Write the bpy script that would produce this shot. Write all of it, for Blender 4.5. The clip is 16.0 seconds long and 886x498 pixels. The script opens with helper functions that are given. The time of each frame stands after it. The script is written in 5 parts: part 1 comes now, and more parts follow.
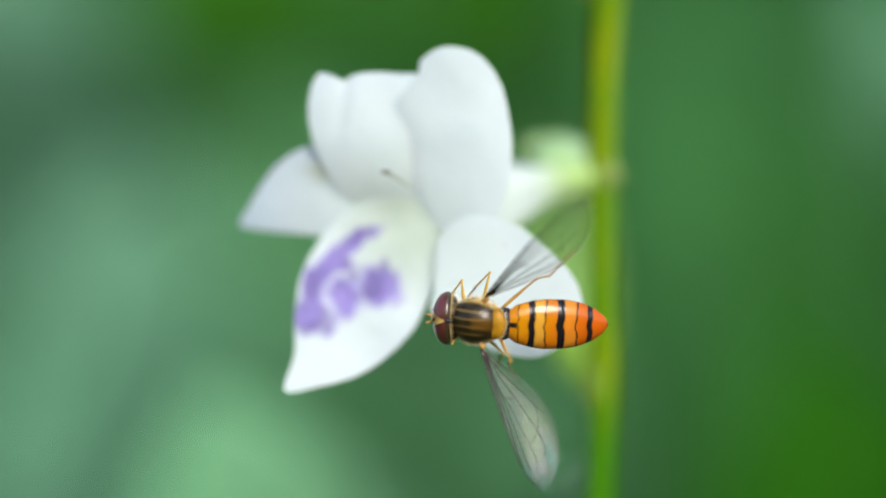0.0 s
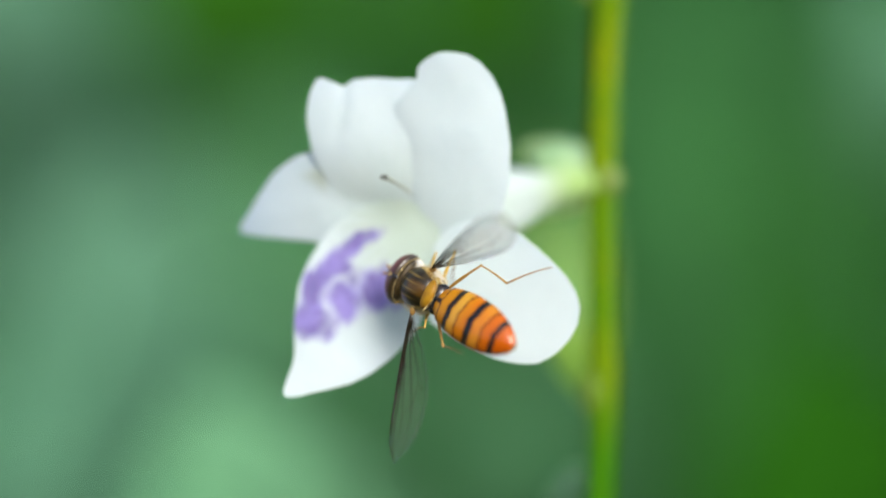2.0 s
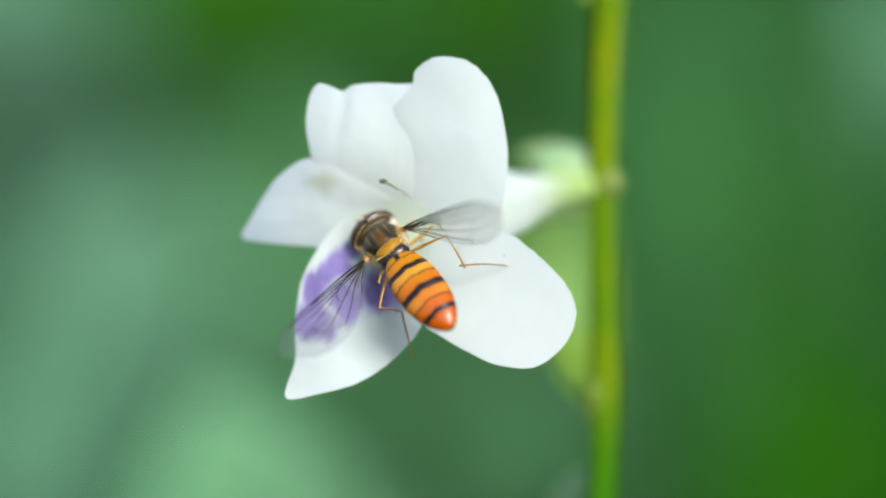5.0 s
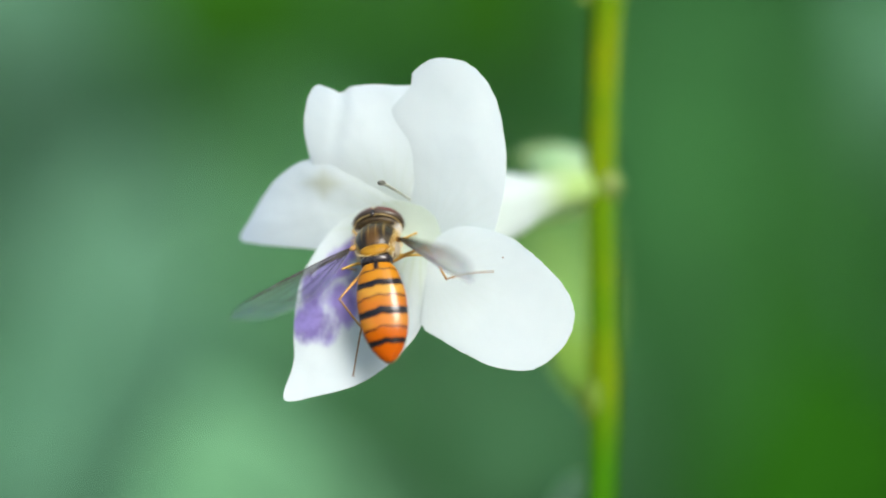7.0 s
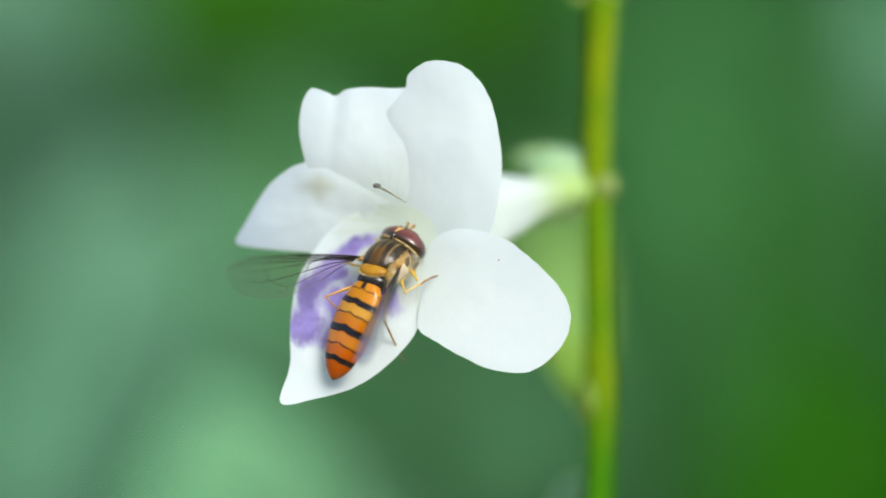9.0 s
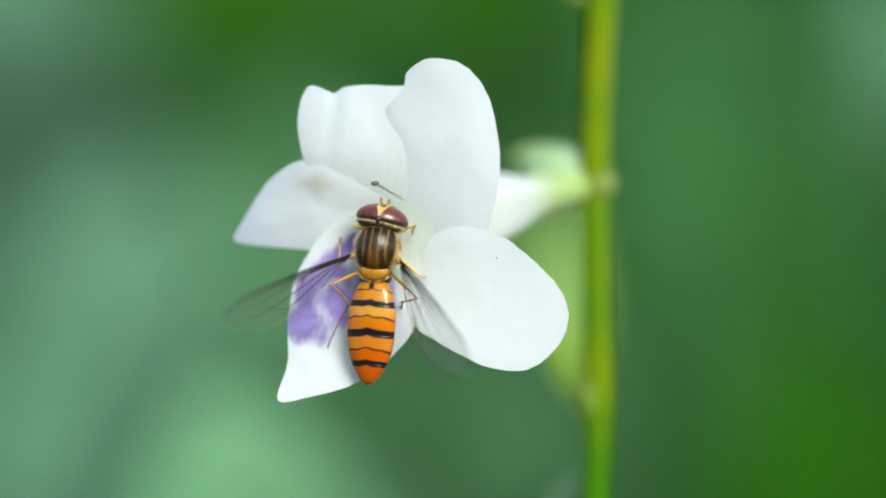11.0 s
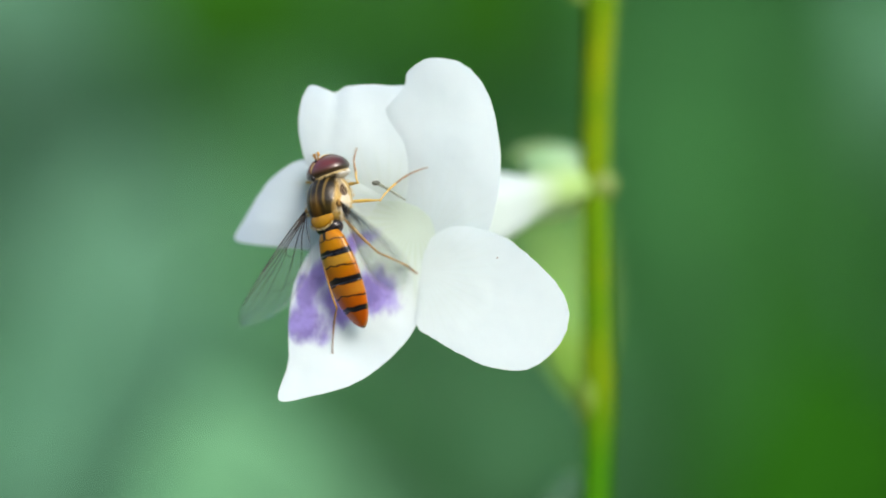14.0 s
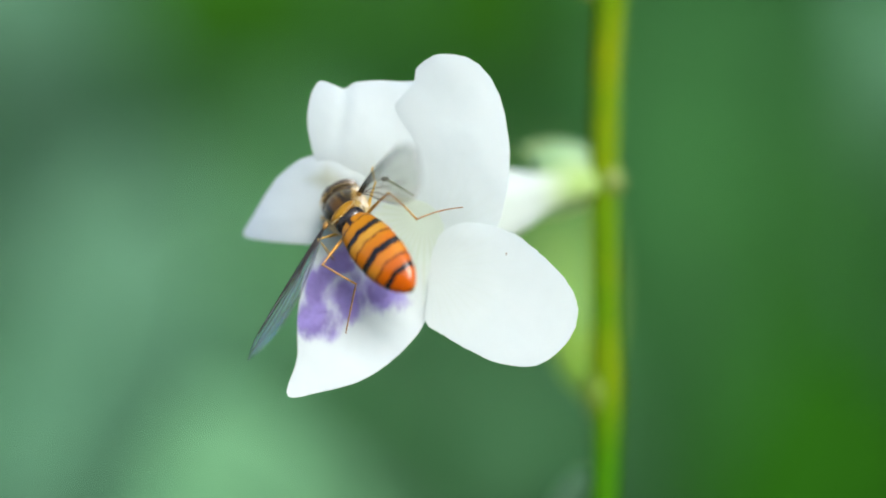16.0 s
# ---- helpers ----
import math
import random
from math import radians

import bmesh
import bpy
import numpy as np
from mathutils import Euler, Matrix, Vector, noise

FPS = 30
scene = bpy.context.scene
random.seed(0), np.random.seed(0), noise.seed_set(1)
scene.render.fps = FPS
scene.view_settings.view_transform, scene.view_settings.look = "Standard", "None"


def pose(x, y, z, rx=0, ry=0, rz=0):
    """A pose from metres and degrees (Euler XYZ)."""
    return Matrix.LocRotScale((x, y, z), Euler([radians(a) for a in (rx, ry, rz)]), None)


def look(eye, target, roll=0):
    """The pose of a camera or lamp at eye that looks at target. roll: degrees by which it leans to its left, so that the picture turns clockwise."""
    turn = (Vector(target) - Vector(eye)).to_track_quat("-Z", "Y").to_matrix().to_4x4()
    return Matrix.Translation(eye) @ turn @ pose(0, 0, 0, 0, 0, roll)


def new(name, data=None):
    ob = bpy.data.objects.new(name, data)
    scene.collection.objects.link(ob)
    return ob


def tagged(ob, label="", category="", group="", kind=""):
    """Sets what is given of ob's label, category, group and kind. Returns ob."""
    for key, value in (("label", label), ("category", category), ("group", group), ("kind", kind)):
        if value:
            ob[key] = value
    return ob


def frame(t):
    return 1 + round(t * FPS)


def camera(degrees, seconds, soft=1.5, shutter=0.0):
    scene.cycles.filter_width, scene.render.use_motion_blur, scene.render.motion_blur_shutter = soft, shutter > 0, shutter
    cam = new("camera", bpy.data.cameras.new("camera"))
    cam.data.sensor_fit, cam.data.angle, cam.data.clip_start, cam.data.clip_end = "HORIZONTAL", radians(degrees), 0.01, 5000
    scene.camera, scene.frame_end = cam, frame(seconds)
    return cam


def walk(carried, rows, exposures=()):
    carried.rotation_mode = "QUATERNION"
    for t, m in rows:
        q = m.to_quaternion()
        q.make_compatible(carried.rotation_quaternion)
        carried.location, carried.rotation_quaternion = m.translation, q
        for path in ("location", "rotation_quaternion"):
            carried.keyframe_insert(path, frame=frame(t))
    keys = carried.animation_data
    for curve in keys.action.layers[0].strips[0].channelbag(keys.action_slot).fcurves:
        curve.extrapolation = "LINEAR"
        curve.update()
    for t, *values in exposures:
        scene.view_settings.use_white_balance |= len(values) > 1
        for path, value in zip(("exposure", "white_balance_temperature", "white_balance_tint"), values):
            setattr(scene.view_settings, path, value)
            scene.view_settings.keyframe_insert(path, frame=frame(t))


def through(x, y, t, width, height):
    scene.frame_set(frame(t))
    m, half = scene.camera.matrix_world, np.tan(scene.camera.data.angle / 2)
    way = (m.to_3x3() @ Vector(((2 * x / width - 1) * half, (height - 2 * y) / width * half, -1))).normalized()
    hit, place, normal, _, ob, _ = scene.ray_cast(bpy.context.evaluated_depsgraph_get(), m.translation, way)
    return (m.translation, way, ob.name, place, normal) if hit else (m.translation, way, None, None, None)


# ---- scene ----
MM = 0.001
FOCUS = 0.2331          # metres from the lens to the plane of focus
AXIS_Z = 0.35           # height of the lens over the soil
GRAIN = 0.001 / 32      # plan unit: 1/32 mm in the plane of focus

# ---- camera: a macro lens wide open, on a tripod ----
cam = camera(12.0, 16.0, soft=1.8, shutter=0.5)
EYE = Vector((0, -FOCUS, AXIS_Z))
walk(cam, [(0.0, look(EYE, (0, 0, AXIS_Z))), (16.0, look(EYE, (0, 0, AXIS_Z)))])
cam.data.dof.use_dof = True
cam.data.dof.focus_distance = FOCUS
cam.data.dof.aperture_fstop = 7.4

# ---- light: bright open shade under a hazy sky ----
world = bpy.data.worlds.new("world")
scene.world = world
world.use_nodes = True
sky = world.node_tree.nodes.new("ShaderNodeTexSky")
sky.sky_type = 'NISHITA'
sky.sun_disc = False
sky.sun_elevation = radians(32)
sky.sun_rotation = radians(160)
sky.dust_density = 3.0
world.node_tree.links.new(sky.outputs["Color"], world.node_tree.nodes["Background"].inputs["Color"])
world.node_tree.nodes["Background"].inputs["Strength"].default_value = 0.15
sun = new("sun", bpy.data.lights.new("sun", "SUN"))
sun.data.energy = 1.75
sun.data.angle = radians(24)
sun.data.color = (1.0, 0.99, 0.98)
sun.matrix_world = look((0.55, -1.35, 0.85), (0, 0, 0))
scene.view_settings.exposure = 0.80


def plan(u, v, d=0.0):
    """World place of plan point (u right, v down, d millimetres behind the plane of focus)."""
    k = (FOCUS + d * MM) / FOCUS
    return Vector(((u - 784) * GRAIN * k, d * MM, AXIS_Z - (v - 441) * GRAIN * k))


# ---- materials ----
class Nodes:
    """Short hand for building one node material."""

    def __init__(self, name):
        self.mat = bpy.data.materials.new(name)
        self.mat.use_nodes = True
        self.tree = self.mat.node_tree
        self.bsdf = self.tree.nodes["Principled BSDF"]
        self.out = self.tree.nodes["Material Output"]

    def put(self, socket, value):
        if isinstance(value, bpy.types.NodeSocket):
            self.tree.links.new(value, socket)
        else:
            socket.default_value = value

    def math(self, op, a, b=0.0, c=0.0):
        n = self.tree.nodes.new("ShaderNodeMath")
        n.operation = op
        for k, v in enumerate((a, b, c)):
            self.put(n.inputs[k], v)
        return n.outputs[0]

    def coords(self, kind="Object"):
        return self.tree.nodes.new("ShaderNodeTexCoord").outputs[kind]

    def split(self, v):
        n = self.tree.nodes.new("ShaderNodeSeparateXYZ")
        self.put(n.inputs[0], v)
        return n.outputs

    def scaled(self, v, x, y, z):
        n = self.tree.nodes.new("ShaderNodeMapping")
        self.put(n.inputs["Vector"], v)
        n.inputs["Scale"].default_value = (x, y, z)
        return n.outputs[0]

    def noise(self, v, scale, detail=3.0, rough=0.5):
        n = self.tree.nodes.new("ShaderNodeTexNoise")
        self.put(n.inputs["Vector"], v)
        n.inputs["Scale"].default_value = scale
        n.inputs["Detail"].default_value = detail
        n.inputs["Roughness"].default_value = rough
        return n.outputs["Fac"]

    def step(self, x, lo, hi):
        n = self.tree.nodes.new("ShaderNodeMapRange")
        n.interpolation_type = 'SMOOTHSTEP'
        self.put(n.inputs["Value"], x)
        self.put(n.inputs["From Min"], lo)
        self.put(n.inputs["From Max"], hi)
        return n.outputs["Result"]

    def band(self, x, lo, hi, soft):
        return self.math('MULTIPLY', self.step(x, lo - soft, lo + soft),
                         self.math('SUBTRACT', 1.0, self.step(x, hi - soft, hi + soft)))

    def mix(self, f, a, b):
        n = self.tree.nodes.new("ShaderNodeMix")
        n.data_type = 'RGBA'
        self.put(n.inputs[0], f)
        for k, v in ((6, a), (7, b)):
            self.put(n.inputs[k], v if isinstance(v, bpy.types.NodeSocket) else (*v, 1.0))
        return n.outputs[2]

    def bump(self, h, strength, distance):
        n = self.tree.nodes.new("ShaderNodeBump")
        self.put(n.inputs["Height"], h)
        n.inputs["Strength"].default_value = strength
        n.inputs["Distance"].default_value = distance
        self.put(self.bsdf.inputs["Normal"], n.outputs[0])
        return n.outputs[0]

    def finish(self, colour, rough=0.5, see_through=0.0, **more):
        """Principled surface; see_through mixes in light that passes from behind."""
        self.put(self.bsdf.inputs["Base Color"], colour if isinstance(colour, bpy.types.NodeSocket) else (*colour, 1.0))
        self.put(self.bsdf.inputs["Roughness"], rough)
        for k, v in more.items():
            self.put(self.bsdf.inputs[k.replace("_", " ")], v)
        if see_through:
            t = self.tree.nodes.new("ShaderNodeBsdfTranslucent")
            self.put(t.inputs["Color"], colour if isinstance(colour, bpy.types.NodeSocket) else (*colour, 1.0))
            m = self.tree.nodes.new("ShaderNodeMixShader")
            m.inputs[0].default_value = see_through
            self.tree.links.new(self.bsdf.outputs[0], m.inputs[1])
            self.tree.links.new(t.outputs[0], m.inputs[2])
            self.tree.links.new(m.outputs[0], self.out.inputs["Surface"])
        return self.mat


def petal_material(name, root, base=(0.72, 0.815, 0.835), throat=0.30, margin=0.0, purple=False, smudge=False):
    """Thin white petal skin; UV is the plan in thousands of units, root the place from which its veins fan out."""
    n = Nodes(name)
    u, v, _ = n.split(n.coords("UV"))[:3]
    o = n.coords("Object")
    grain = n.noise(o, 1500.0, 4.0)
    patch = n.noise(o, 240.0, 4.0, 0.6)
    col = n.mix(n.step(patch, 0.3, 0.75), (base[0] * 0.94, base[1] * 0.95, base[2] * 0.955), base)
    # fine veins that fan out, greener towards the throat
    du, dv = n.math('SUBTRACT', u, root[0] / 1000), n.math('SUBTRACT', v, root[1] / 1000)
    angle = n.math('ARCTAN2', du, dv)
    reach = n.math('SQRT', n.math('ADD', n.math('MULTIPLY', du, du), n.math('MULTIPLY', dv, dv)))
    fan = n.math('ADD', n.math('MULTIPLY', angle, 17.0), n.math('MULTIPLY', n.noise(o, 260.0, 2.0), 2.6))
    vein = n.math('POWER', n.math('ABSOLUTE', n.math('SINE', fan)), 9.0)
    near = n.math('SUBTRACT', 1.0, n.step(reach, 0.03, 0.19))
    col = n.mix(n.math('MULTIPLY', vein, n.math('MULTIPLY', near, 0.9 * throat if purple else 0.5 * throat)), col, (0.50, 0.60, 0.40))
    col = n.mix(n.math('MULTIPLY', near, throat), col, (0.49, 0.61, 0.48))
    # bluish shade painted into the colour away from the root
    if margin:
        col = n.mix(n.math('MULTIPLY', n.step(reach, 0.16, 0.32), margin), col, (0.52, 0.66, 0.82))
    if smudge:
        r = n.math('ADD', n.math('ABSOLUTE', n.math('SUBTRACT', u, 0.562)), n.math('MULTIPLY', n.math('ABSOLUTE', n.math('SUBTRACT', v, 0.335)), 1.3))
        col = n.mix(n.math('MULTIPLY', n.math('SUBTRACT', 1.0, n.step(r, 0.0, 0.055)), 0.55), col, (0.42, 0.46, 0.30))
    if purple:
        blots = None
        for u0, v0, ra, rb in ((0.656, 0.526, 0.056, 0.050), (0.602, 0.548, 0.054, 0.038), (0.552, 0.578, 0.044, 0.040), (0.540, 0.535, 0.018, 0.050), (0.592, 0.486, 0.026, 0.016)):
            a = n.math('DIVIDE', n.math('SUBTRACT', u, u0), ra)
            b = n.math('DIVIDE', n.math('SUBTRACT', v, v0), rb)
            q = n.math('SUBTRACT', 1.0, n.math('ADD', n.math('MULTIPLY', a, a), n.math('MULTIPLY', b, b)))
            blots = q if blots is None else n.math('MAXIMUM', blots, q)
        # a curved band along one side
        along = n.math('ADD', n.math('MULTIPLY', n.math('SUBTRACT', u, 0.588), 0.68), n.math('MULTIPLY', n.math('SUBTRACT', v, 0.480), -0.73))
        cross = n.math('ADD', n.math('MULTIPLY', n.math('SUBTRACT', u, 0.588), 0.73), n.math('MULTIPLY', n.math('SUBTRACT', v, 0.480), 0.68))
        cross = n.math('ADD', cross, n.math('MULTIPLY', n.math('MULTIPLY', along, along), -2.4))
        a, b = n.math('DIVIDE', along, 0.105), n.math('DIVIDE', n.math('ADD', cross, 0.006), 0.021)
        band = n.math('SUBTRACT', 1.0, n.math('ADD', n.math('MULTIPLY', a, a), n.math('MULTIPLY', b, b)))
        blots = n.math('MAXIMUM', n.math('MULTIPLY', blots, 0.9), band)
        streak = n.noise(n.scaled(o, 900.0, 900.0, 420.0), 1.0, 4.0, 0.6)
        blots = n.math('ADD', blots, n.math('MULTIPLY', n.math('SUBTRACT', streak, 0.50), 3.0))
        deep = n.mix(n.step(n.noise(o, 700.0, 4.0, 0.65), 0.36, 0.64), (0.16, 0.105, 0.42), (0.31, 0.235, 0.67))
        col = n.mix(n.math('MULTIPLY', n.step(blots, -0.35, 0.75), 0.88), col, deep)
    crinkle = n.noise(n.scaled(o, 620.0, 620.0, 420.0), 1.0, 3.0)
    n.bump(n.math('ADD', n.math('MULTIPLY', grain, 0.6), n.math('ADD', n.math('MULTIPLY', vein, 0.15), crinkle)), 0.12, 0.00012)
    return n.finish(col, 0.55, 0.42, Specular_IOR_Level=0.2, Subsurface_Weight=0.25, Subsurface_Radius=(1.0, 1.0, 1.0), Subsurface_Scale=0.0005)


def green_material(name, dark, light, scale, rough=0.45, through=0.25, spec=0.5):
    n = Nodes(name)
    o = n.coords("Object")
    big = n.noise(o, scale, 3.0)
    fine = n.noise(o, scale * 9, 4.0)
    col = n.mix(n.step(n.math('ADD', n.math('MULTIPLY', big, 0.75), n.math('MULTIPLY', fine, 0.25)), 0.3, 0.7), dark, light)
    n.bump(fine, 0.3, 0.3 / scale)
    return n.finish(col, rough, through, Specular_IOR_Level=spec)


UPPER_PETAL = petal_material("upper_petal", (752, 440), throat=0.12)
FOLDED_PETAL = petal_material("folded_petal", (690, 410), throat=0.25, margin=0.15)
# dimmer base, bluer margin: the shade on this petal put into its colour
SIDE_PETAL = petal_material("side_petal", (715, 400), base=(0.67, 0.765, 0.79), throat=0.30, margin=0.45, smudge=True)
LIP_PETAL = petal_material("marked_petal", (735, 400), throat=0.62, purple=True)
LOWER_PETAL = petal_material("lower_petal", (748, 490), throat=0.10)


def tube_material():
    """White flower tube turning yellow-green towards the calyx."""
    n = Nodes("flower_tube_skin")
    o = n.coords("Object")
    x = n.split(o)[0]
    f = n.noise(o, 220.0, 3.0)
    col = n.mix(n.step(f, 0.3, 0.7), (0.62, 0.74, 0.68), (0.70, 0.80, 0.76))
    col = n.mix(n.step(x, -4.6 * MM, -1.6 * MM), col, (0.40, 0.60, 0.20))
    n.bump(f, 0.2, 0.0003)
    return n.finish(col, 0.55, 0.35)


TUBE_GREEN = tube_material()
SEPAL_YELLOW = green_material("lit_sepal", (0.34, 0.56, 0.20), (0.46, 0.66, 0.32), 260.0, 0.6, 0.35)
JOINT = green_material("tan_joint", (0.13, 0.21, 0.03), (0.19, 0.25, 0.06), 300.0, 0.6, 0.1)
SEPAL = green_material("sepal", (0.32, 0.58, 0.26), (0.48, 0.71, 0.44), 260.0, 0.6, 0.35)


def stem_material():
    """Yellow-green skin, greener on the older lower stem, with fine lengthwise ribs."""
    n = Nodes("stem_skin")
    o = n.coords("Object")
    z = n.split(o)[2]
    rib = n.noise(n.scaled(o, 2500.0, 2500.0, 60.0), 1.0, 2.0)
    col = n.mix(n.step(n.math('ADD', n.math('MULTIPLY', n.noise(o, 160.0), 0.7), n.math('MULTIPLY', rib, 0.3)), 0.35, 0.65), (0.058, 0.165, 0.001), (0.138, 0.204, 0.001))
    col = n.mix(n.step(z, 0.3365, 0.343), (0.036, 0.150, 0.001), col)
    n.bump(rib, 0.3, 0.00008)
    return n.finish(col, 0.65, Specular_IOR_Level=0.06)


STEM = stem_material()
BRACT_YELLOW = green_material("pale_bract_skin", (0.22, 0.44, 0.030), (0.31, 0.52, 0.06), 200.0, 0.6, 0.3)
BRACT = green_material("bract_skin", (0.22, 0.46, 0.075), (0.32, 0.54, 0.12), 200.0, 0.6, 0.3)
NODE = green_material("stem_node", (0.13, 0.25, 0.012), (0.19, 0.30, 0.03), 200.0, 0.6, 0.2)
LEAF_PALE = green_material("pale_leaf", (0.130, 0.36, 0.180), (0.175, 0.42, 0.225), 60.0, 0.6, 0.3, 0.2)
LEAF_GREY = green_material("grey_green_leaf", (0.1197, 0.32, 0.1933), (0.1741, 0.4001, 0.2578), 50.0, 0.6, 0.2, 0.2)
LEAF_MID = green_material("green_leaf", (0.0484, 0.194, 0.056), (0.0693, 0.246, 0.077), 40.0, 0.7, 0.35, 0.1)
LEAF_WARM = green_material("yellowish_green_leaf", (0.0374, 0.174, 0.01152), (0.0506, 0.222, 0.01728), 40.0, 0.7, 0.25, 0.1)
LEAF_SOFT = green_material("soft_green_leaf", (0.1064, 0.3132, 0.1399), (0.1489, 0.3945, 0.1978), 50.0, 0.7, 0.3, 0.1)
LEAF_DEEP = green_material("deep_green_leaf", (0.014, 0.09936, 0.0025), (0.02, 0.1296, 0.004), 40.0, 0.7, 0.25, 0.1)


def abdomen_material():
    n = Nodes("banded_cuticle")
    o = n.coords("Object")
    x, y, z = n.split(o)[:3]
    s = n.math('DIVIDE', n.math('MULTIPLY', x, -1.0), 5.9 * MM)
    wob = n.math('MULTIPLY', n.math('SUBTRACT', n.noise(o, 900.0, 2.0), 0.5), 0.03)
    yy = n.math('DIVIDE', n.math('ABSOLUTE', y), 1.35 * MM)
    peak = n.math('MULTIPLY', n.math('SUBTRACT', 1.0, n.step(yy, 0.0, 0.3)), 0.014)
    s1 = n.math('ADD', n.math('ADD', s, wob), peak)
    sag = n.math('ADD', s1, n.math('MULTIPLY', n.math('MULTIPLY', yy, yy), -0.022))
    thin = n.math('ADD', sag, n.math('MULTIPLY', n.math('SUBTRACT', n.noise(o, 2100.0, 2.0), 0.5), 0.035))
    tone = n.noise(o, 700.0, 3.0)
    col = n.mix(n.step(s, 0.1, 0.95), (0.43, 0.175, 0.001), (0.39, 0.070, 0.0005))
    col = n.mix(n.math('MULTIPLY', n.band(s, 0.275, 0.365, 0.014), 0.8), col, (0.48, 0.265, 0.030))
    col = n.mix(n.math('MULTIPLY', n.band(s, 0.560, 0.668, 0.014), 0.75), col, (0.47, 0.20, 0.018))
    col = n.mix(n.math('MULTIPLY', n.step(tone, 0.4, 0.75), 0.45), col, (0.46, 0.10, 0.003))
    col = n.mix(n.math('MULTIPLY', n.step(yy, 0.8, 1.05), 0.35), col, (0.30, 0.09, 0.01))
    dark = None
    for lo, hi, src in ((0.215, 0.277, s1), (0.490, 0.562, s1), (0.780, 0.836, s1), (0.364, 0.378, thin), (0.668, 0.683, thin), (0.108, 0.120, thin), (0.982, 1.2, s)):
        b = n.band(src, lo, hi, 0.004)
        dark = b if dark is None else n.math('MAXIMUM', dark, b)
    waist = n.math('MULTIPLY', n.band(s, -0.1, 0.11, 0.02), n.math('SUBTRACT', 1.0, n.step(yy, 0.06, 0.15)))
    dark = n.math('MAXIMUM', dark, waist)
    belly = n.math('SUBTRACT', 1.0, n.step(z, -0.55 * MM, -0.15 * MM))
    col = n.mix(dark, col, (0.007, 0.006, 0.007))
    col = n.mix(n.math('MULTIPLY', belly, 0.7), col, (0.62, 0.42, 0.14))
    n.bump(n.noise(o, 9000.0, 2.0), 0.15, 0.00004)
    return n.finish(col, n.math('ADD', 0.22, n.math('MULTIPLY', tone, 0.16)), Coat_Weight=0.5, Coat_Roughness=0.07, Specular_IOR_Level=0.1)


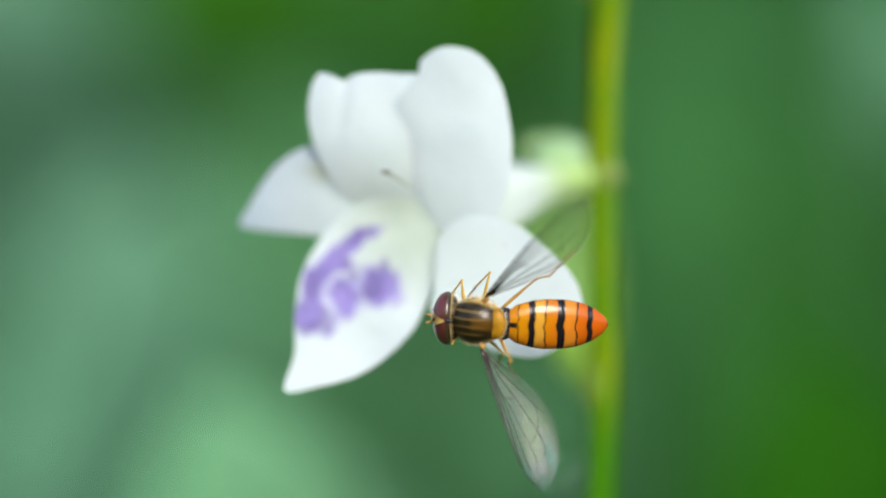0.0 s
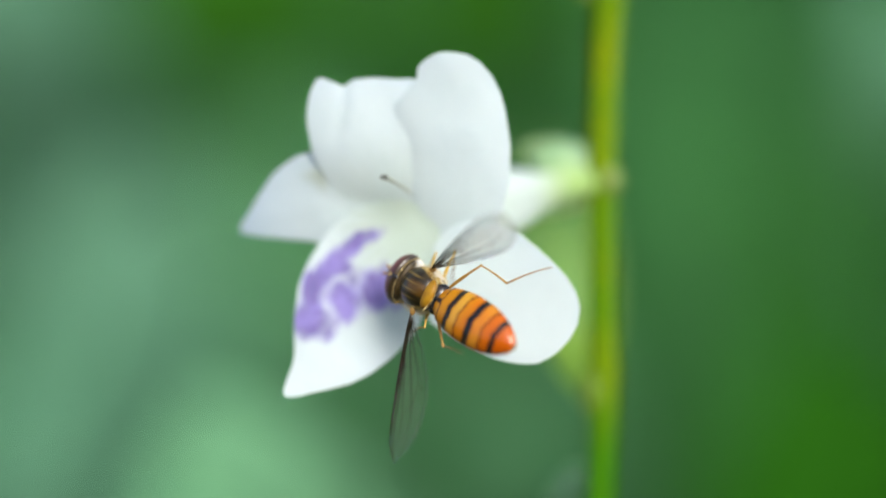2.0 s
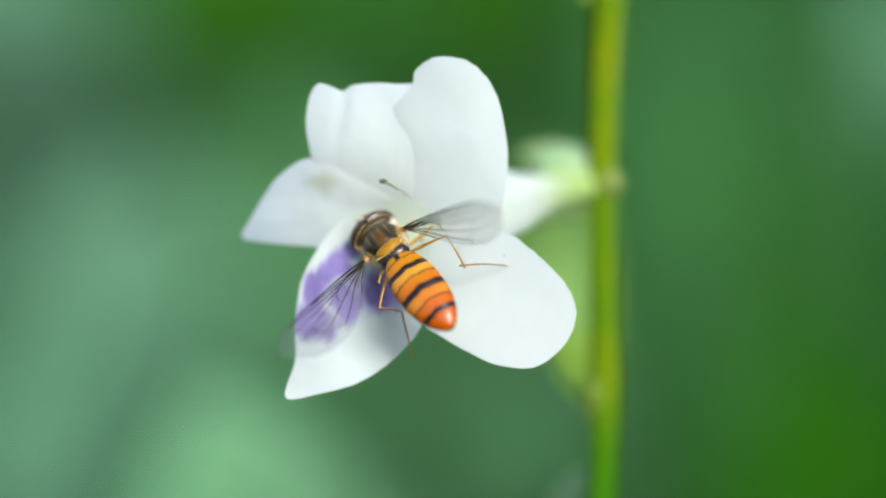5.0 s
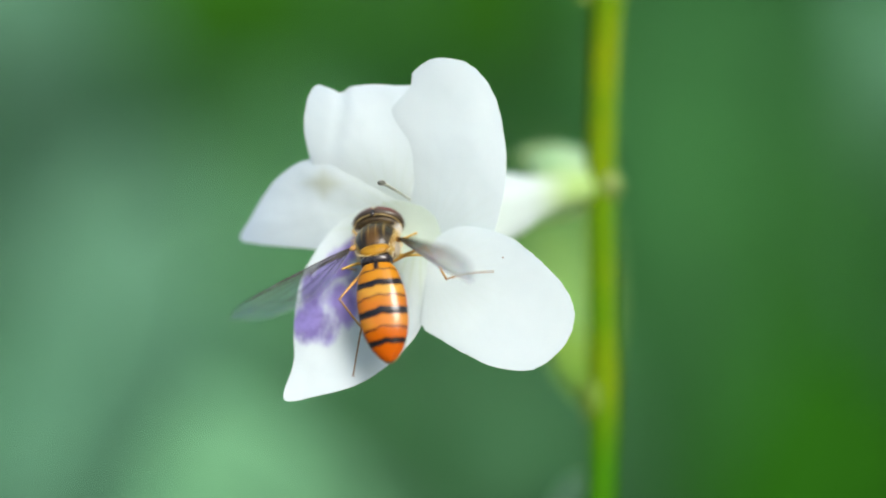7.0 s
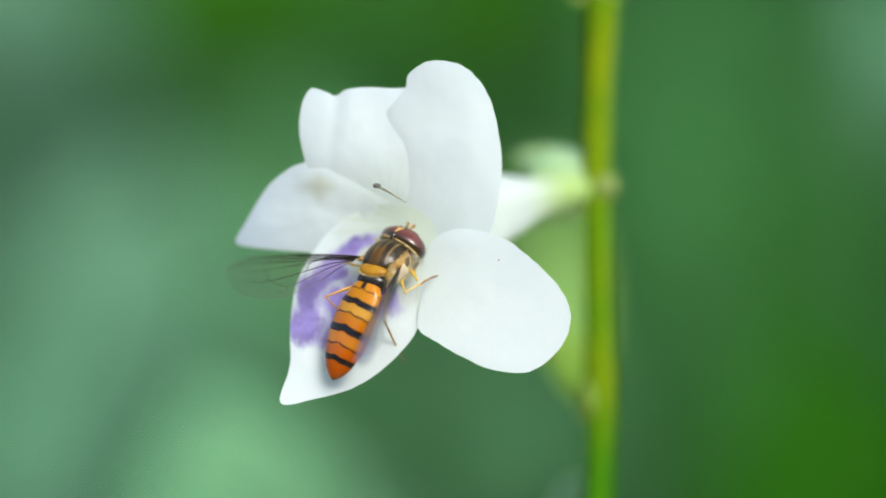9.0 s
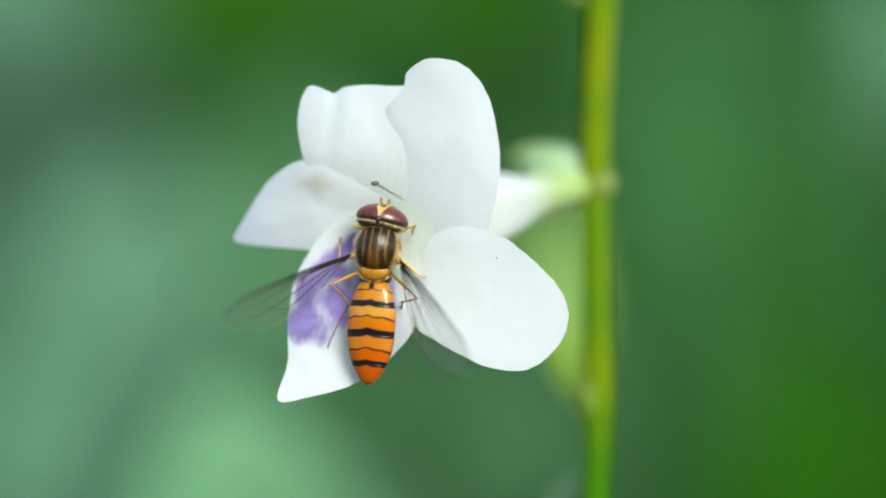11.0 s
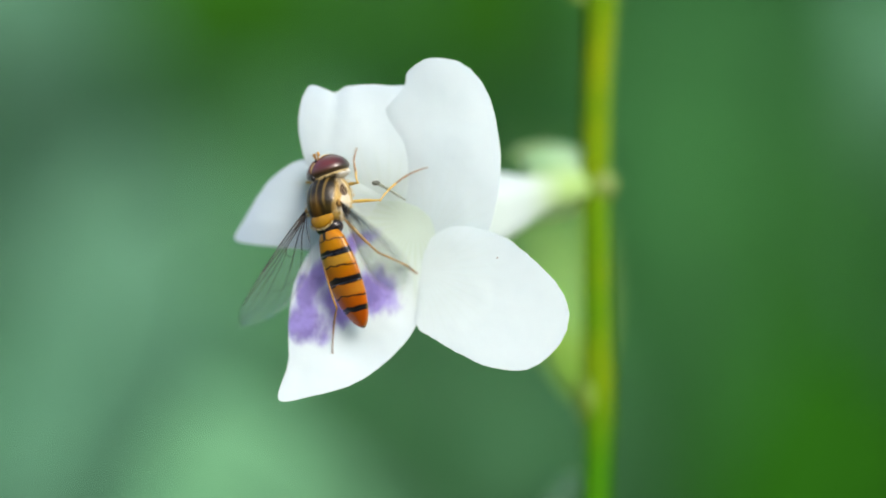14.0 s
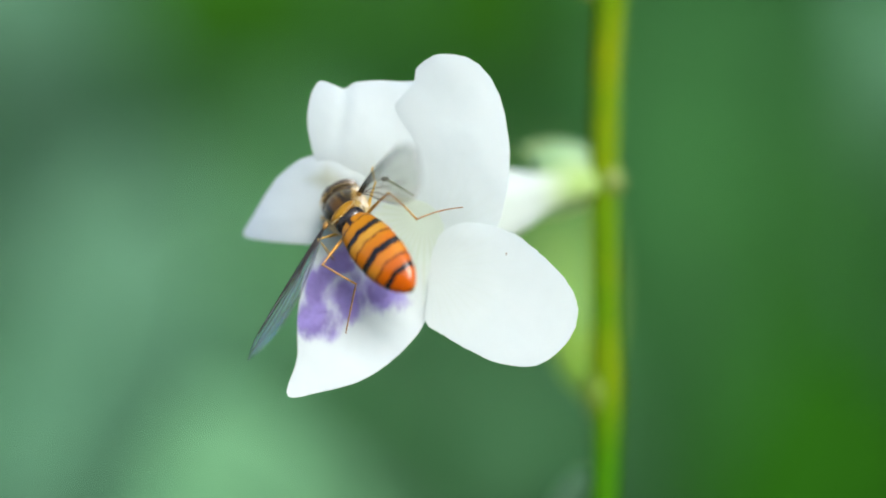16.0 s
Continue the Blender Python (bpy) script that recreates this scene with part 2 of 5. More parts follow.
def thorax_material():
    """Dark olive-bronze back with four tan stripes, an ochre patch at its rear and golden flanks."""
    n = Nodes("bronze_thorax")
    o = n.coords("Object")
    x, y, z = n.split(o)[:3]
    back = n.math('MULTIPLY', x, -1.0)
    yy = n.math('DIVIDE', n.math('ABSOLUTE', y), 1.30 * MM)
    wob = n.math('MULTIPLY', n.math('SUBTRACT', n.noise(o, 1500.0, 2.0), 0.5), 0.07)
    y2 = n.math('ADD', yy, wob)
    fade = n.math('SUBTRACT', 1.0, n.step(back, 0.25 * MM, 1.15 * MM))
    stripe = n.math('MAXIMUM', n.band(y2, 0.13, 0.19, 0.03), n.band(y2, 0.44, 0.53, 0.04))
    col = n.mix(n.step(n.noise(o, 1800.0, 3.0), 0.3, 0.7), (0.006, 0.0042, 0.0008), (0.020, 0.0135, 0.003))
    olive = n.math('MULTIPLY', n.step(n.noise(o, 1000.0, 2.0), 0.46, 0.60), n.step(back, -0.9 * MM, 0.2 * MM))
    col = n.mix(n.math('MULTIPLY', olive, 0.3), col, (0.075, 0.052, 0.010))
    rear = n.math('MULTIPLY', n.band(back, 0.15 * MM, 1.30 * MM, 0.22 * MM), n.math('SUBTRACT', 1.0, n.step(y2, 0.20, 0.36)))
    col = n.mix(n.math('MULTIPLY', rear, 0.6), col, (0.12, 0.055, 0.005))
    col = n.mix(n.math('MULTIPLY', n.math('MULTIPLY', stripe, fade), 0.6), col, (0.24, 0.16, 0.04))
    # golden flanks, blotched brown lower down
    reach = n.math('DIVIDE', x, 1.5 * MM)
    oval = n.math('SUBTRACT', 0.85, n.math('MULTIPLY', n.math('MULTIPLY', reach, reach), 0.36))
    side = n.step(n.math('SUBTRACT', y2, oval), -0.07, 0.05)
    pale = n.mix(n.step(n.noise(o, 1500.0, 4.0, 0.6), 0.44, 0.58), (0.40, 0.27, 0.065), (0.24, 0.145, 0.03))
    col = n.mix(side, col, pale)
    silver = n.math('MULTIPLY', n.math('SUBTRACT', 1.0, n.step(z, 0.15 * MM, 0.55 * MM)), n.step(n.noise(o, 900.0, 3.0), 0.44, 0.52))
    col = n.mix(n.math('MULTIPLY', silver, 0.8), col, (0.60, 0.55, 0.40))
    collar = n.math('MULTIPLY', n.step(x, 1.0 * MM, 1.2 * MM), 0.6)
    col = n.mix(collar, col, (0.46, 0.33, 0.10))
    low = n.math('SUBTRACT', 1.0, n.step(z, -0.5 * MM, -0.15 * MM))
    col = n.mix(low, col, (0.55, 0.45, 0.22))
    blot = n.math('MULTIPLY', n.math('SUBTRACT', 1.0, n.step(z, 0.1 * MM, 0.5 * MM)), n.step(n.noise(o, 1100.0, 2.0), 0.50, 0.56))
    col = n.mix(n.math('MULTIPLY', blot, 0.85), col, (0.075, 0.034, 0.010))
    # on each flank a silvery patch and, ahead of it, a dark brown one
    flank = n.step(yy, 0.62, 0.74)
    for x0, z0, ra, rb, paint, amount in ((-0.45, -0.10, 0.62, 0.50, (0.70, 0.64, 0.52), 0.85), (0.22, 0.12, 0.36, 0.30, (0.060, 0.026, 0.007), 0.9)):
        a = n.math('DIVIDE', n.math('SUBTRACT', x, x0 * MM), ra * MM)
        b = n.math('DIVIDE', n.math('SUBTRACT', z, z0 * MM), rb * MM)
        q = n.math('ADD', n.math('SUBTRACT', 1.0, n.math('ADD', n.math('MULTIPLY', a, a), n.math('MULTIPLY', b, b))), n.math('MULTIPLY', wob, 9.0))
        col = n.mix(n.math('MULTIPLY', n.math('MULTIPLY', n.step(q, 0.0, 0.35), flank), amount), col, paint)
    n.bump(n.noise(o, 6000.0, 3.0), 0.4, 0.00006)
    return n.finish(col, n.math('ADD', 0.28, n.math('MULTIPLY', side, 0.25)), Metallic=0.1, Specular_IOR_Level=0.45)


def occiput_material():
    """Back of the head: dark bronze above, silver-dusted towards the sides and below."""
    n = Nodes("head_back")
    o = n.coords("Object")
    x, y, z = n.split(o)[:3]
    top = n.step(z, 0.0 * MM, 0.40 * MM)
    dust = n.noise(o, 2600.0, 3.0)
    col = n.mix(top, (0.62, 0.62, 0.58), n.mix(n.step(dust, 0.35, 0.65), (0.022, 0.014, 0.004), (0.085, 0.056, 0.016)))
    n.bump(dust, 0.2, 0.00004)
    return n.finish(col, 0.5)


def plain(name, a, b, scale, rough, **more):
    n = Nodes(name)
    o = n.coords("Object")
    f = n.noise(o, scale, 3.0)
    n.bump(f, 0.15, 0.02 / scale)
    return n.finish(n.mix(n.step(f, 0.3, 0.7), a, b), rough, **more)


def eye_material():
    n = Nodes("compound_eye")
    o = n.coords("Object")
    v = n.tree.nodes.new("ShaderNodeTexVoronoi")
    n.put(v.inputs["Vector"], o)
    v.inputs["Scale"].default_value = 22000.0
    x, y, z = n.split(o)[:3]
    col = n.mix(n.step(z, -0.6 * MM, 0.7 * MM), (0.014, 0.004, 0.003), (0.105, 0.019, 0.017))
    col = n.mix(n.step(x, -0.12 * MM, 0.34 * MM), (0.030, 0.018, 0.006), col)
    n.bump(v.outputs["Distance"], 0.12, 0.00003)
    return n.finish(col, 0.32, Coat_Weight=0.4, Coat_Roughness=0.05)


def wing_material():
    """Clear, faintly smoky film that shines in pale blue and lilac where it is seen aslant."""
    n = Nodes("wing_membrane")
    o = n.coords("Object")
    clear = n.tree.nodes.new("ShaderNodeBsdfTransparent")
    clear.inputs[0].default_value = (0.938, 0.942, 0.933, 1)
    film = n.noise(n.scaled(o, 260.0, 700.0, 300.0), 1.0, 2.0)
    hue = n.mix(n.step(film, 0.38, 0.52), (0.45, 0.85, 0.98), n.mix(n.step(film, 0.52, 0.64), (0.85, 0.72, 0.98), (0.90, 0.92, 0.85)))
    n.bump(n.noise(o, 1100.0, 2.0), 0.45, 0.00010)
    shine = n.tree.nodes.new("ShaderNodeBsdfGlossy")
    n.put(shine.inputs["Color"], hue)
    shine.inputs["Roughness"].default_value = 0.32
    n.tree.links.new(n.bsdf.inputs["Normal"].links[0].from_socket, shine.inputs["Normal"])
    n.tree.nodes.remove(n.bsdf)
    rim = n.tree.nodes.new("ShaderNodeLayerWeight")
    rim.inputs["Blend"].default_value = 0.5
    sheen = n.math('ADD', 0.012, n.math('MULTIPLY', n.math('POWER', rim.outputs["Facing"], 2.6), 0.48))
    m = n.tree.nodes.new("ShaderNodeMixShader")
    n.tree.links.new(sheen, m.inputs[0])
    haze = n.tree.nodes.new("ShaderNodeBsdfDiffuse")
    haze.inputs[0].default_value = (0.8, 0.82, 0.8, 1)
    film_body = n.tree.nodes.new("ShaderNodeMixShader")
    film_body.inputs[0].default_value = 0.012
    n.tree.links.new(clear.outputs[0], film_body.inputs[1])
    n.tree.links.new(haze.outputs[0], film_body.inputs[2])
    n.tree.links.new(film_body.outputs[0], m.inputs[1])
    n.tree.links.new(shine.outputs[0], m.inputs[2])
    n.tree.links.new(m.outputs[0], n.out.inputs["Surface"])
    return n.mat


ABDOMEN = abdomen_material()
OCCIPUT = occiput_material()
THORAX = thorax_material()
EYE_RED = eye_material()
WING = wing_material()
VEIN = plain("wing_vein", (0.007, 0.005, 0.003), (0.024, 0.016, 0.008), 3000.0, 0.25, Specular_IOR_Level=0.5)
SCUTELLUM = plain("amber_plate", (0.25, 0.115, 0.004), (0.36, 0.185, 0.010), 1500.0, 0.4, Specular_IOR_Level=0.25)
ANTENNA = plain("brown_antenna", (0.26, 0.14, 0.03), (0.40, 0.22, 0.05), 2500.0, 0.5)
FACE = plain("yellow_face", (0.46, 0.28, 0.05), (0.64, 0.45, 0.13), 2500.0, 0.45)
BLACK = plain("black_cuticle", (0.010, 0.009, 0.010), (0.025, 0.02, 0.02), 2500.0, 0.25)
LEG = plain("amber_leg", (0.48, 0.30, 0.035), (0.60, 0.40, 0.08), 2000.0, 0.35)
HIND_LEG = plain("brownish_leg", (0.36, 0.18, 0.02), (0.50, 0.28, 0.05), 2000.0, 0.35)
FOOT = plain("brown_foot", (0.16, 0.085, 0.03), (0.32, 0.175, 0.05), 2500.0, 0.4)
FUZZ = plain("golden_fuzz", (0.56, 0.42, 0.16), (0.76, 0.66, 0.40), 2500.0, 0.6)
FRINGE = plain("tan_fringe", (0.32, 0.23, 0.08), (0.55, 0.44, 0.22), 2500.0, 0.6)
SOIL = plain("soil", (0.045, 0.05, 0.02), (0.09, 0.085, 0.04), 14.0, 0.9)
STYLE = plain("grey_green_style", (0.17, 0.20, 0.15), (0.27, 0.31, 0.24), 2500.0, 0.6)
ANTHER = plain("grey_anther", (0.05, 0.055, 0.045), (0.13, 0.14, 0.11), 2500.0, 0.6)


# ---- mesh helpers ----
def part(name, bm, material, parent, label=""):
    me = bpy.data.meshes.new(name)
    bm.normal_update()
    bm.to_mesh(me)
    bm.free()
    for p in me.polygons:
        p.use_smooth = True
    me.materials.append(material)
    ob = new(name, me)
    ob.parent = parent
    return tagged(ob, label=label)


def loft(bm, rings, closed=True, cap=True):
    vs = [[bm.verts.new(p) for p in r] for r in rings]
    for a, b in zip(vs, vs[1:]):
        m = len(a)
        for k in range(m if closed else m - 1):
            bm.faces.new((a[k], a[(k + 1) % m], b[(k + 1) % m], b[k]))
    if closed and cap:
        bm.faces.new(list(reversed(vs[0])))
        bm.faces.new(vs[-1])
    return vs


def tube(bm, path, radii, sides=12, squash=1.0):
    """A round sweep along a list of places."""
    rings = []
    for i, p in enumerate(path):
        t = (Vector(path[min(i + 1, len(path) - 1)]) - Vector(path[max(i - 1, 0)])).normalized()
        a = t.cross(Vector((0.31, 0.17, 0.93)))
        a = (a if a.length > 0.1 else t.cross(Vector((1, 0, 0)))).normalized()
        b = t.cross(a)
        rings.append([Vector(p) + radii[i] * (math.cos(k) * a + math.sin(k) * squash * b)
                      for k in (math.tau * j / sides for j in range(sides))])
    loft(bm, rings)


def curve_points(p0, p1, p2, n):
    """Points on a quadratic arc."""
    return [Vector(p0) * (1 - t) ** 2 + 2 * Vector(p1) * t * (1 - t) + Vector(p2) * t * t for t in (i / (n - 1) for i in range(n))]


def ball(bm, centre, rx, ry, rz, seg=24, rings=14):
    ret = bmesh.ops.create_uvsphere(bm, u_segments=seg, v_segments=rings, radius=1.0)
    for v in ret["verts"]:
        v.co = Vector(centre) + Vector((v.co.x * rx, v.co.y * ry, v.co.z * rz))
    return ret["verts"]


# ---- ground ----
bm = bmesh.new()
bmesh.ops.create_grid(bm, x_segments=60, y_segments=60, size=1.0)
for v in bm.verts:
    v.co.x = math.copysign(abs(v.co.x) ** 5 * 400, v.co.x) + v.co.x
    v.co.y = math.copysign(abs(v.co.y) ** 5 * 400, v.co.y) + v.co.y
    v.co.z = 0.004 * noise.noise(v.co * 9)
ground = part("ground", bm, SOIL, None)
tagged(ground, "dark damp soil under low green weeds", "ground", kind="structure")


# ---- the flowering plant ----
BASE = Vector((plan(1057, 441, 12.5).x, 0.0125, 0.0))
plant = new("flowering_plant")
plant.location = BASE
tagged(plant, "white-flowered weed on a yellow-green upright stem", "flower")


def ring_curve(handles, count):
    """A closed smooth curve through its handles."""
    pts = [Vector(h) for h in handles]
    m, out = len(pts), []
    for i in range(count):
        k, t = divmod(i * m / count, 1.0)
        p0, p1, p2, p3 = (pts[(int(k) + j) % m] for j in (-1, 0, 1, 2))
        out.append(0.5 * (2 * p1 + (p2 - p0) * t + (2 * p0 - 5 * p1 + 4 * p2 - p3) * t * t + (3 * p1 - p0 - 3 * p2 + p3) * t ** 3))
    return out


def petal(name, handles, heart, material, label, dome=0.0, ripple=0.1, ragged=1.5, fold=None, seed=0):
    """One petal: a rounded sheet inside a smooth margin (plan u, v, depth in mm). dome lifts the middle,
    fold is (u, v, u, v, width, depth) of one crease."""
    heart = Vector(heart)
    segs, rings = 144, 26
    margin = ring_curve(handles, segs)
    for i, p in enumerate(margin):
        k = i / segs * math.tau
        w = ragged * (noise.noise(Vector((math.cos(k) * 9, math.sin(k) * 9, seed))) + 0.6 * noise.noise(Vector((math.cos(k) * 24, math.sin(k) * 24, seed))))
        out = (p - heart)
        p += Vector((out.x, out.y, 0)).normalized() * w
    # the sheet bends as one smooth surface, as near to its margin's depths as that allows
    known = np.array([*handles, heart, heart], dtype=float)
    terms = lambda u, v: np.array([1.0, u, v, u * u, u * v, v * v])
    bend = np.linalg.lstsq(np.array([terms((u - heart.x) / 150, (v - heart.y) / 150) for u, v, _ in known]), known[:, 2], rcond=None)[0]
    bm = bmesh.new()
    uv = bm.loops.layers.uv.new("UVMap")
    flat = {}

    def place(p, r, layer):
        u, v = heart.x + (p.x - heart.x) * r, heart.y + (p.y - heart.y) * r
        d = float(bend @ terms((u - heart.x) / 150, (v - heart.y) / 150)) - dome * (1 - r * r)
        soft = 1 - r ** 6 * 0.6
        d += ripple * soft * (noise.noise(Vector((u / 75, v / 75, seed * 3.7))) + 0.13 * noise.noise(Vector((u / 26, v / 26, seed * 1.3))))
        if fold:
            a, b = Vector(fold[0:2]), Vector(fold[2:4])
            line = b - a
            f = min(1, max(0, (Vector((u, v)) - a).dot(line) / line.length_squared))
            off = (Vector((u, v)) - a - line * f).length
            d += fold[5] * math.exp(-(off / fold[4]) ** 2) * (1 - 0.8 * f)
        thick = (0.05 * (1 - r ** 8) + 0.018) * (-1 if layer == 0 else 1)
        vert = bm.verts.new(plan(u, v, d + thick) - BASE)
        flat[vert] = (u / 1000, v / 1000)
        return vert

    sheets = []
    for layer in (0, 1):
        mid = place(heart, 0.0, layer)
        rows = [[place(p, 1 - (1 - i / rings) ** 1.3, layer) for p in margin] for i in range(1, rings + 1)]
        for j in range(segs):
            q = [mid, rows[0][j], rows[0][(j + 1) % segs]]
            bm.faces.new(q if layer == 0 else q[::-1])
        for ra, rb in zip(rows, rows[1:]):
            for j in range(segs):
                q = [ra[j], rb[j], rb[(j + 1) % segs], ra[(j + 1) % segs]]
                bm.faces.new(q if layer == 0 else q[::-1])
        sheets.append(rows[-1])
    for j in range(segs):
        f = bm.faces.new((sheets[0][j], sheets[1][j], sheets[1][(j + 1) % segs], sheets[0][(j + 1) % segs]))
        for e in f.edges:
            e.smooth = False
    for f in bm.faces:
        for lp in f.loops:
            lp[uv].uv = flat[lp.vert]
    bmesh.ops.recalc_face_normals(bm, faces=bm.faces)
    petals.append(part(name, bm, material, plant, label))


petals = []
petal("petal", [(722, 136, 0.8), (762, 113, 0.8), (822, 125, 0.8), (864, 178, 0.8), (884, 270, 0.8), (880, 360, 1.3), (845, 452, 1.75),
                (766, 446, 2.2), (716, 384, 2.4), (674, 312, 2.1), (674, 220, 1.9), (714, 164, 1.4)], (782, 290, 1.25), UPPER_PETAL,
      "broad upright white petal with a worn rounded tip", dome=0.0, ripple=0.12, seed=1)
petal("petal", [(531, 195, 1.8), (547, 162, 1.5), (574, 167, 1.7), (593, 174, 1.9), (617, 162, 1.6), (680, 161, 1.6), (745, 180, 1.6),
                (755, 330, 1.9), (700, 420, 2.7), (612, 402, 2.9), (552, 322, 2.45), (529, 250, 2.0)], (640, 290, 1.8), FOLDED_PETAL,
      "white petal with a folded side", dome=0.05, ripple=0.15, ragged=0.8, fold=(594, 172, 580, 300, 15, 0.16), seed=2)
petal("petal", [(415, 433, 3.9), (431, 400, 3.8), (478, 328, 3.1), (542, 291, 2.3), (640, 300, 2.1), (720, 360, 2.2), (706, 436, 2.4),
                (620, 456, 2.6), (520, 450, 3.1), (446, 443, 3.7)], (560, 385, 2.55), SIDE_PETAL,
      "pointed white petal, bluish shade painted in towards its margin", dome=0.1, ripple=0.25, ragged=1.0, seed=3)
petal("lip_petal", [(493, 717, 0.7), (510, 650, 1.2), (511, 570, 1.7), (530, 488, 2.2), (590, 405, 2.15), (680, 365, 1.95), (760, 395, 1.85),
                    (768, 490, 1.65), (737, 585, 1.2), (690, 645, 0.9), (625, 690, 0.7), (550, 712, 0.6)], (622, 555, 1.8), LIP_PETAL,
      "white lower petal with a purple blotch", dome=-0.1, ripple=0.25, ragged=1.0, seed=4)
petal("petal", [(737, 586, 1.1), (770, 611, 0.7), (826, 643, 0.3), (872, 661, 0.1), (936, 663, 0.0), (990, 620, 0.0), (1007, 563, 0.0),
                (985, 512, 0.1), (935, 462, 0.3), (880, 424, 0.9), (800, 412, 1.5), (748, 452, 1.75), (741, 530, 1.55)], (868, 545, 0.7), LOWER_PETAL,
      "broad white petal with a worn uneven edge", dome=0.0, ripple=0.12, seed=5)

bm = bmesh.new()
ball(bm, plan(880, 466, 0.75) - BASE, 0.045 * MM, 0.04 * MM, 0.045 * MM, 8, 6)
part("speck", bm, FOOT, plant, "tiny brown speck on a petal")

# throat and tube behind the petals
bm = bmesh.new()
path = [plan(*q) - BASE for q in ((735, 425, 5.0), (785, 405, 5.6), (845, 385, 6.6), (895, 371, 8.2), (935, 361, 9.8), (985, 350, 11.4), (1046, 340, 12.4))]
rings = []
for p, q, r in zip(path, path[1:] + [path[-1] * 2 - path[-2]], (92, 86, 74, 58, 40, 27, 20)):
    t = (q - p).normalized()
    a = t.cross(Vector((0, 1, 0))).normalized()
    b = t.cross(a)
    rings.append([p + r * GRAIN * (math.cos(k) * a + 0.8 * math.sin(k) * b) * (1 + 0.05 * math.cos(5 * k)) for k in (math.tau * j / 40 for j in range(40))])
loft(bm, rings, cap=False)
part("flower_tube", bm, TUBE_GREEN, plant, "pale greenish-white flower tube")

# style with a dark tip
bm = bmesh.new()
tube(bm, [p - BASE for p in curve_points(plan(716, 364, 1.4), plan(690, 346, 0.8), plan(666, 334, 0.5), 8)], [(0.050 + 0.006 * i) * MM for i in range(8)], 8)
style = part("style", bm, STYLE, plant, "thin grey style")
bm = bmesh.new()
ball(bm, plan(665, 334, 0.5) - BASE, 0.24 * MM, 0.14 * MM, 0.15 * MM, 12, 8)
part("stigma", bm, ANTHER, style, "small dark stigma")


def blade(name, root, tip, width, material, parent, label="", arch=0.0, origin=BASE, thick=0.15, face=(0, -1, 0.35), fold=0.25):
    """A pointed leaf, sepal or bract with a midrib and some thickness."""
    root, tip = Vector(root), Vector(tip)
    ax = tip - root
    u = ax.normalized()
    n = (Vector(face) - u * u.dot(Vector(face))).normalized()
    w = u.cross(n)
    bm = bmesh.new()
    rings = []
    for i in range(15):
        t = i / 14
        half = width / 2 * max(0.02, math.sin(math.pi * t ** 0.8) ** 0.8)
        mid = root + ax * t + n * arch * math.sin(math.pi * t) - origin
        top = [mid + w * half * s + n * (abs(s) * fold * half + thick * MM * (0.6 - 0.5 * abs(s)) + 0.04 * half * math.cos(t * 60) * abs(s)) for s in (-1, -0.66, -0.33, 0, 0.33, 0.66, 1)]
        low = [mid + w * half * s + n * (abs(s) * fold * half - thick * MM * (0.5 if s else 1.2)) for s in (0.66, 0.33, 0, -0.33, -0.66)]
        rings.append(top + low)
    loft(bm, rings)
    return part(name, bm, material, parent, label)


# calyx
bm = bmesh.new()
tube(bm, [p - BASE for p in curve_points(plan(930, 314, 14.2), plan(1024, 300, 14.2), plan(1084, 346, 13.2), 11)],
     [r * GRAIN for r in (21, 35, 42, 46, 47, 46, 43, 38, 32, 24, 14)], 18)
calyx = part("calyx", bm, SEPAL, plant, "soft green calyx")
for a, b, w in (((1068, 322, 13.5), (902, 280, 17.0), 66), ((1060, 352, 13.0), (915, 402, 13.5), 52), ((1060, 340, 12.2), (930, 322, 12.6), 48)):
    blade("sepal", plan(*a), plan(*b), w * GRAIN, SEPAL_YELLOW, calyx, arch=0.5 * MM)
bm = bmesh.new()
ball(bm, plan(1066, 338, 12.3) - BASE, 0.85 * MM, 0.80 * MM, 0.95 * MM, 18, 12)
part("flower_joint", bm, JOINT, calyx, "tan joint between flower and stem")

# stem: internodes with swollen nodes, down to the soil
bm = bmesh.new()
path, radii = [], []
for z in [0.0, 0.05, 0.1, 0.15, 0.2, 0.25, 0.3] + [0.32 + 0.0025 * i for i in range(29)]:
    path.append(Vector(((z - AXIS_Z) * 0.016 + 0.0002 * math.sin(z * 190), 0.0, z)))
    swell = math.exp(-((z - 0.3415) / 0.0018) ** 2) * 0.18 + math.exp(-((z - 0.3645) / 0.0016) ** 2) * 0.22
    radii.append(25.9 * GRAIN * (1 + swell) * (1.15 - 0.3 * z))
tube(bm, path, radii, 20)
stem = part("stem", bm, STEM, plant, "yellow-green ribbed upright stem")
bm = bmesh.new()
ball(bm, plan(1048, 712, 12.5) - BASE, 1.05 * MM, 0.95 * MM, 1.9 * MM, 18, 12)
part("node", bm, NODE, stem, "paler swollen stem node")
bm = bmesh.new()
ball(bm, plan(1068, -6, 12.5) - BASE, 1.1 * MM, 1.05 * MM, 0.9 * MM, 18, 12)
part("node", bm, NODE, stem, "paler swollen stem node")
blade("bract", plan(1052, 748, 14.5), plan(975, 580, 26), 104 * GRAIN, BRACT_YELLOW, stem, "narrow yellow-green bract", arch=0.6 * MM)
blade("bract", plan(1040, 745, 18), plan(944, 300, 110), 155 * GRAIN, BRACT, stem, "narrow green bract", arch=0.6 * MM)
blade("bract", plan(1062, 0, 12.5), plan(1006, 4, 12.5), 26 * GRAIN, NODE, stem, "short pale bract")
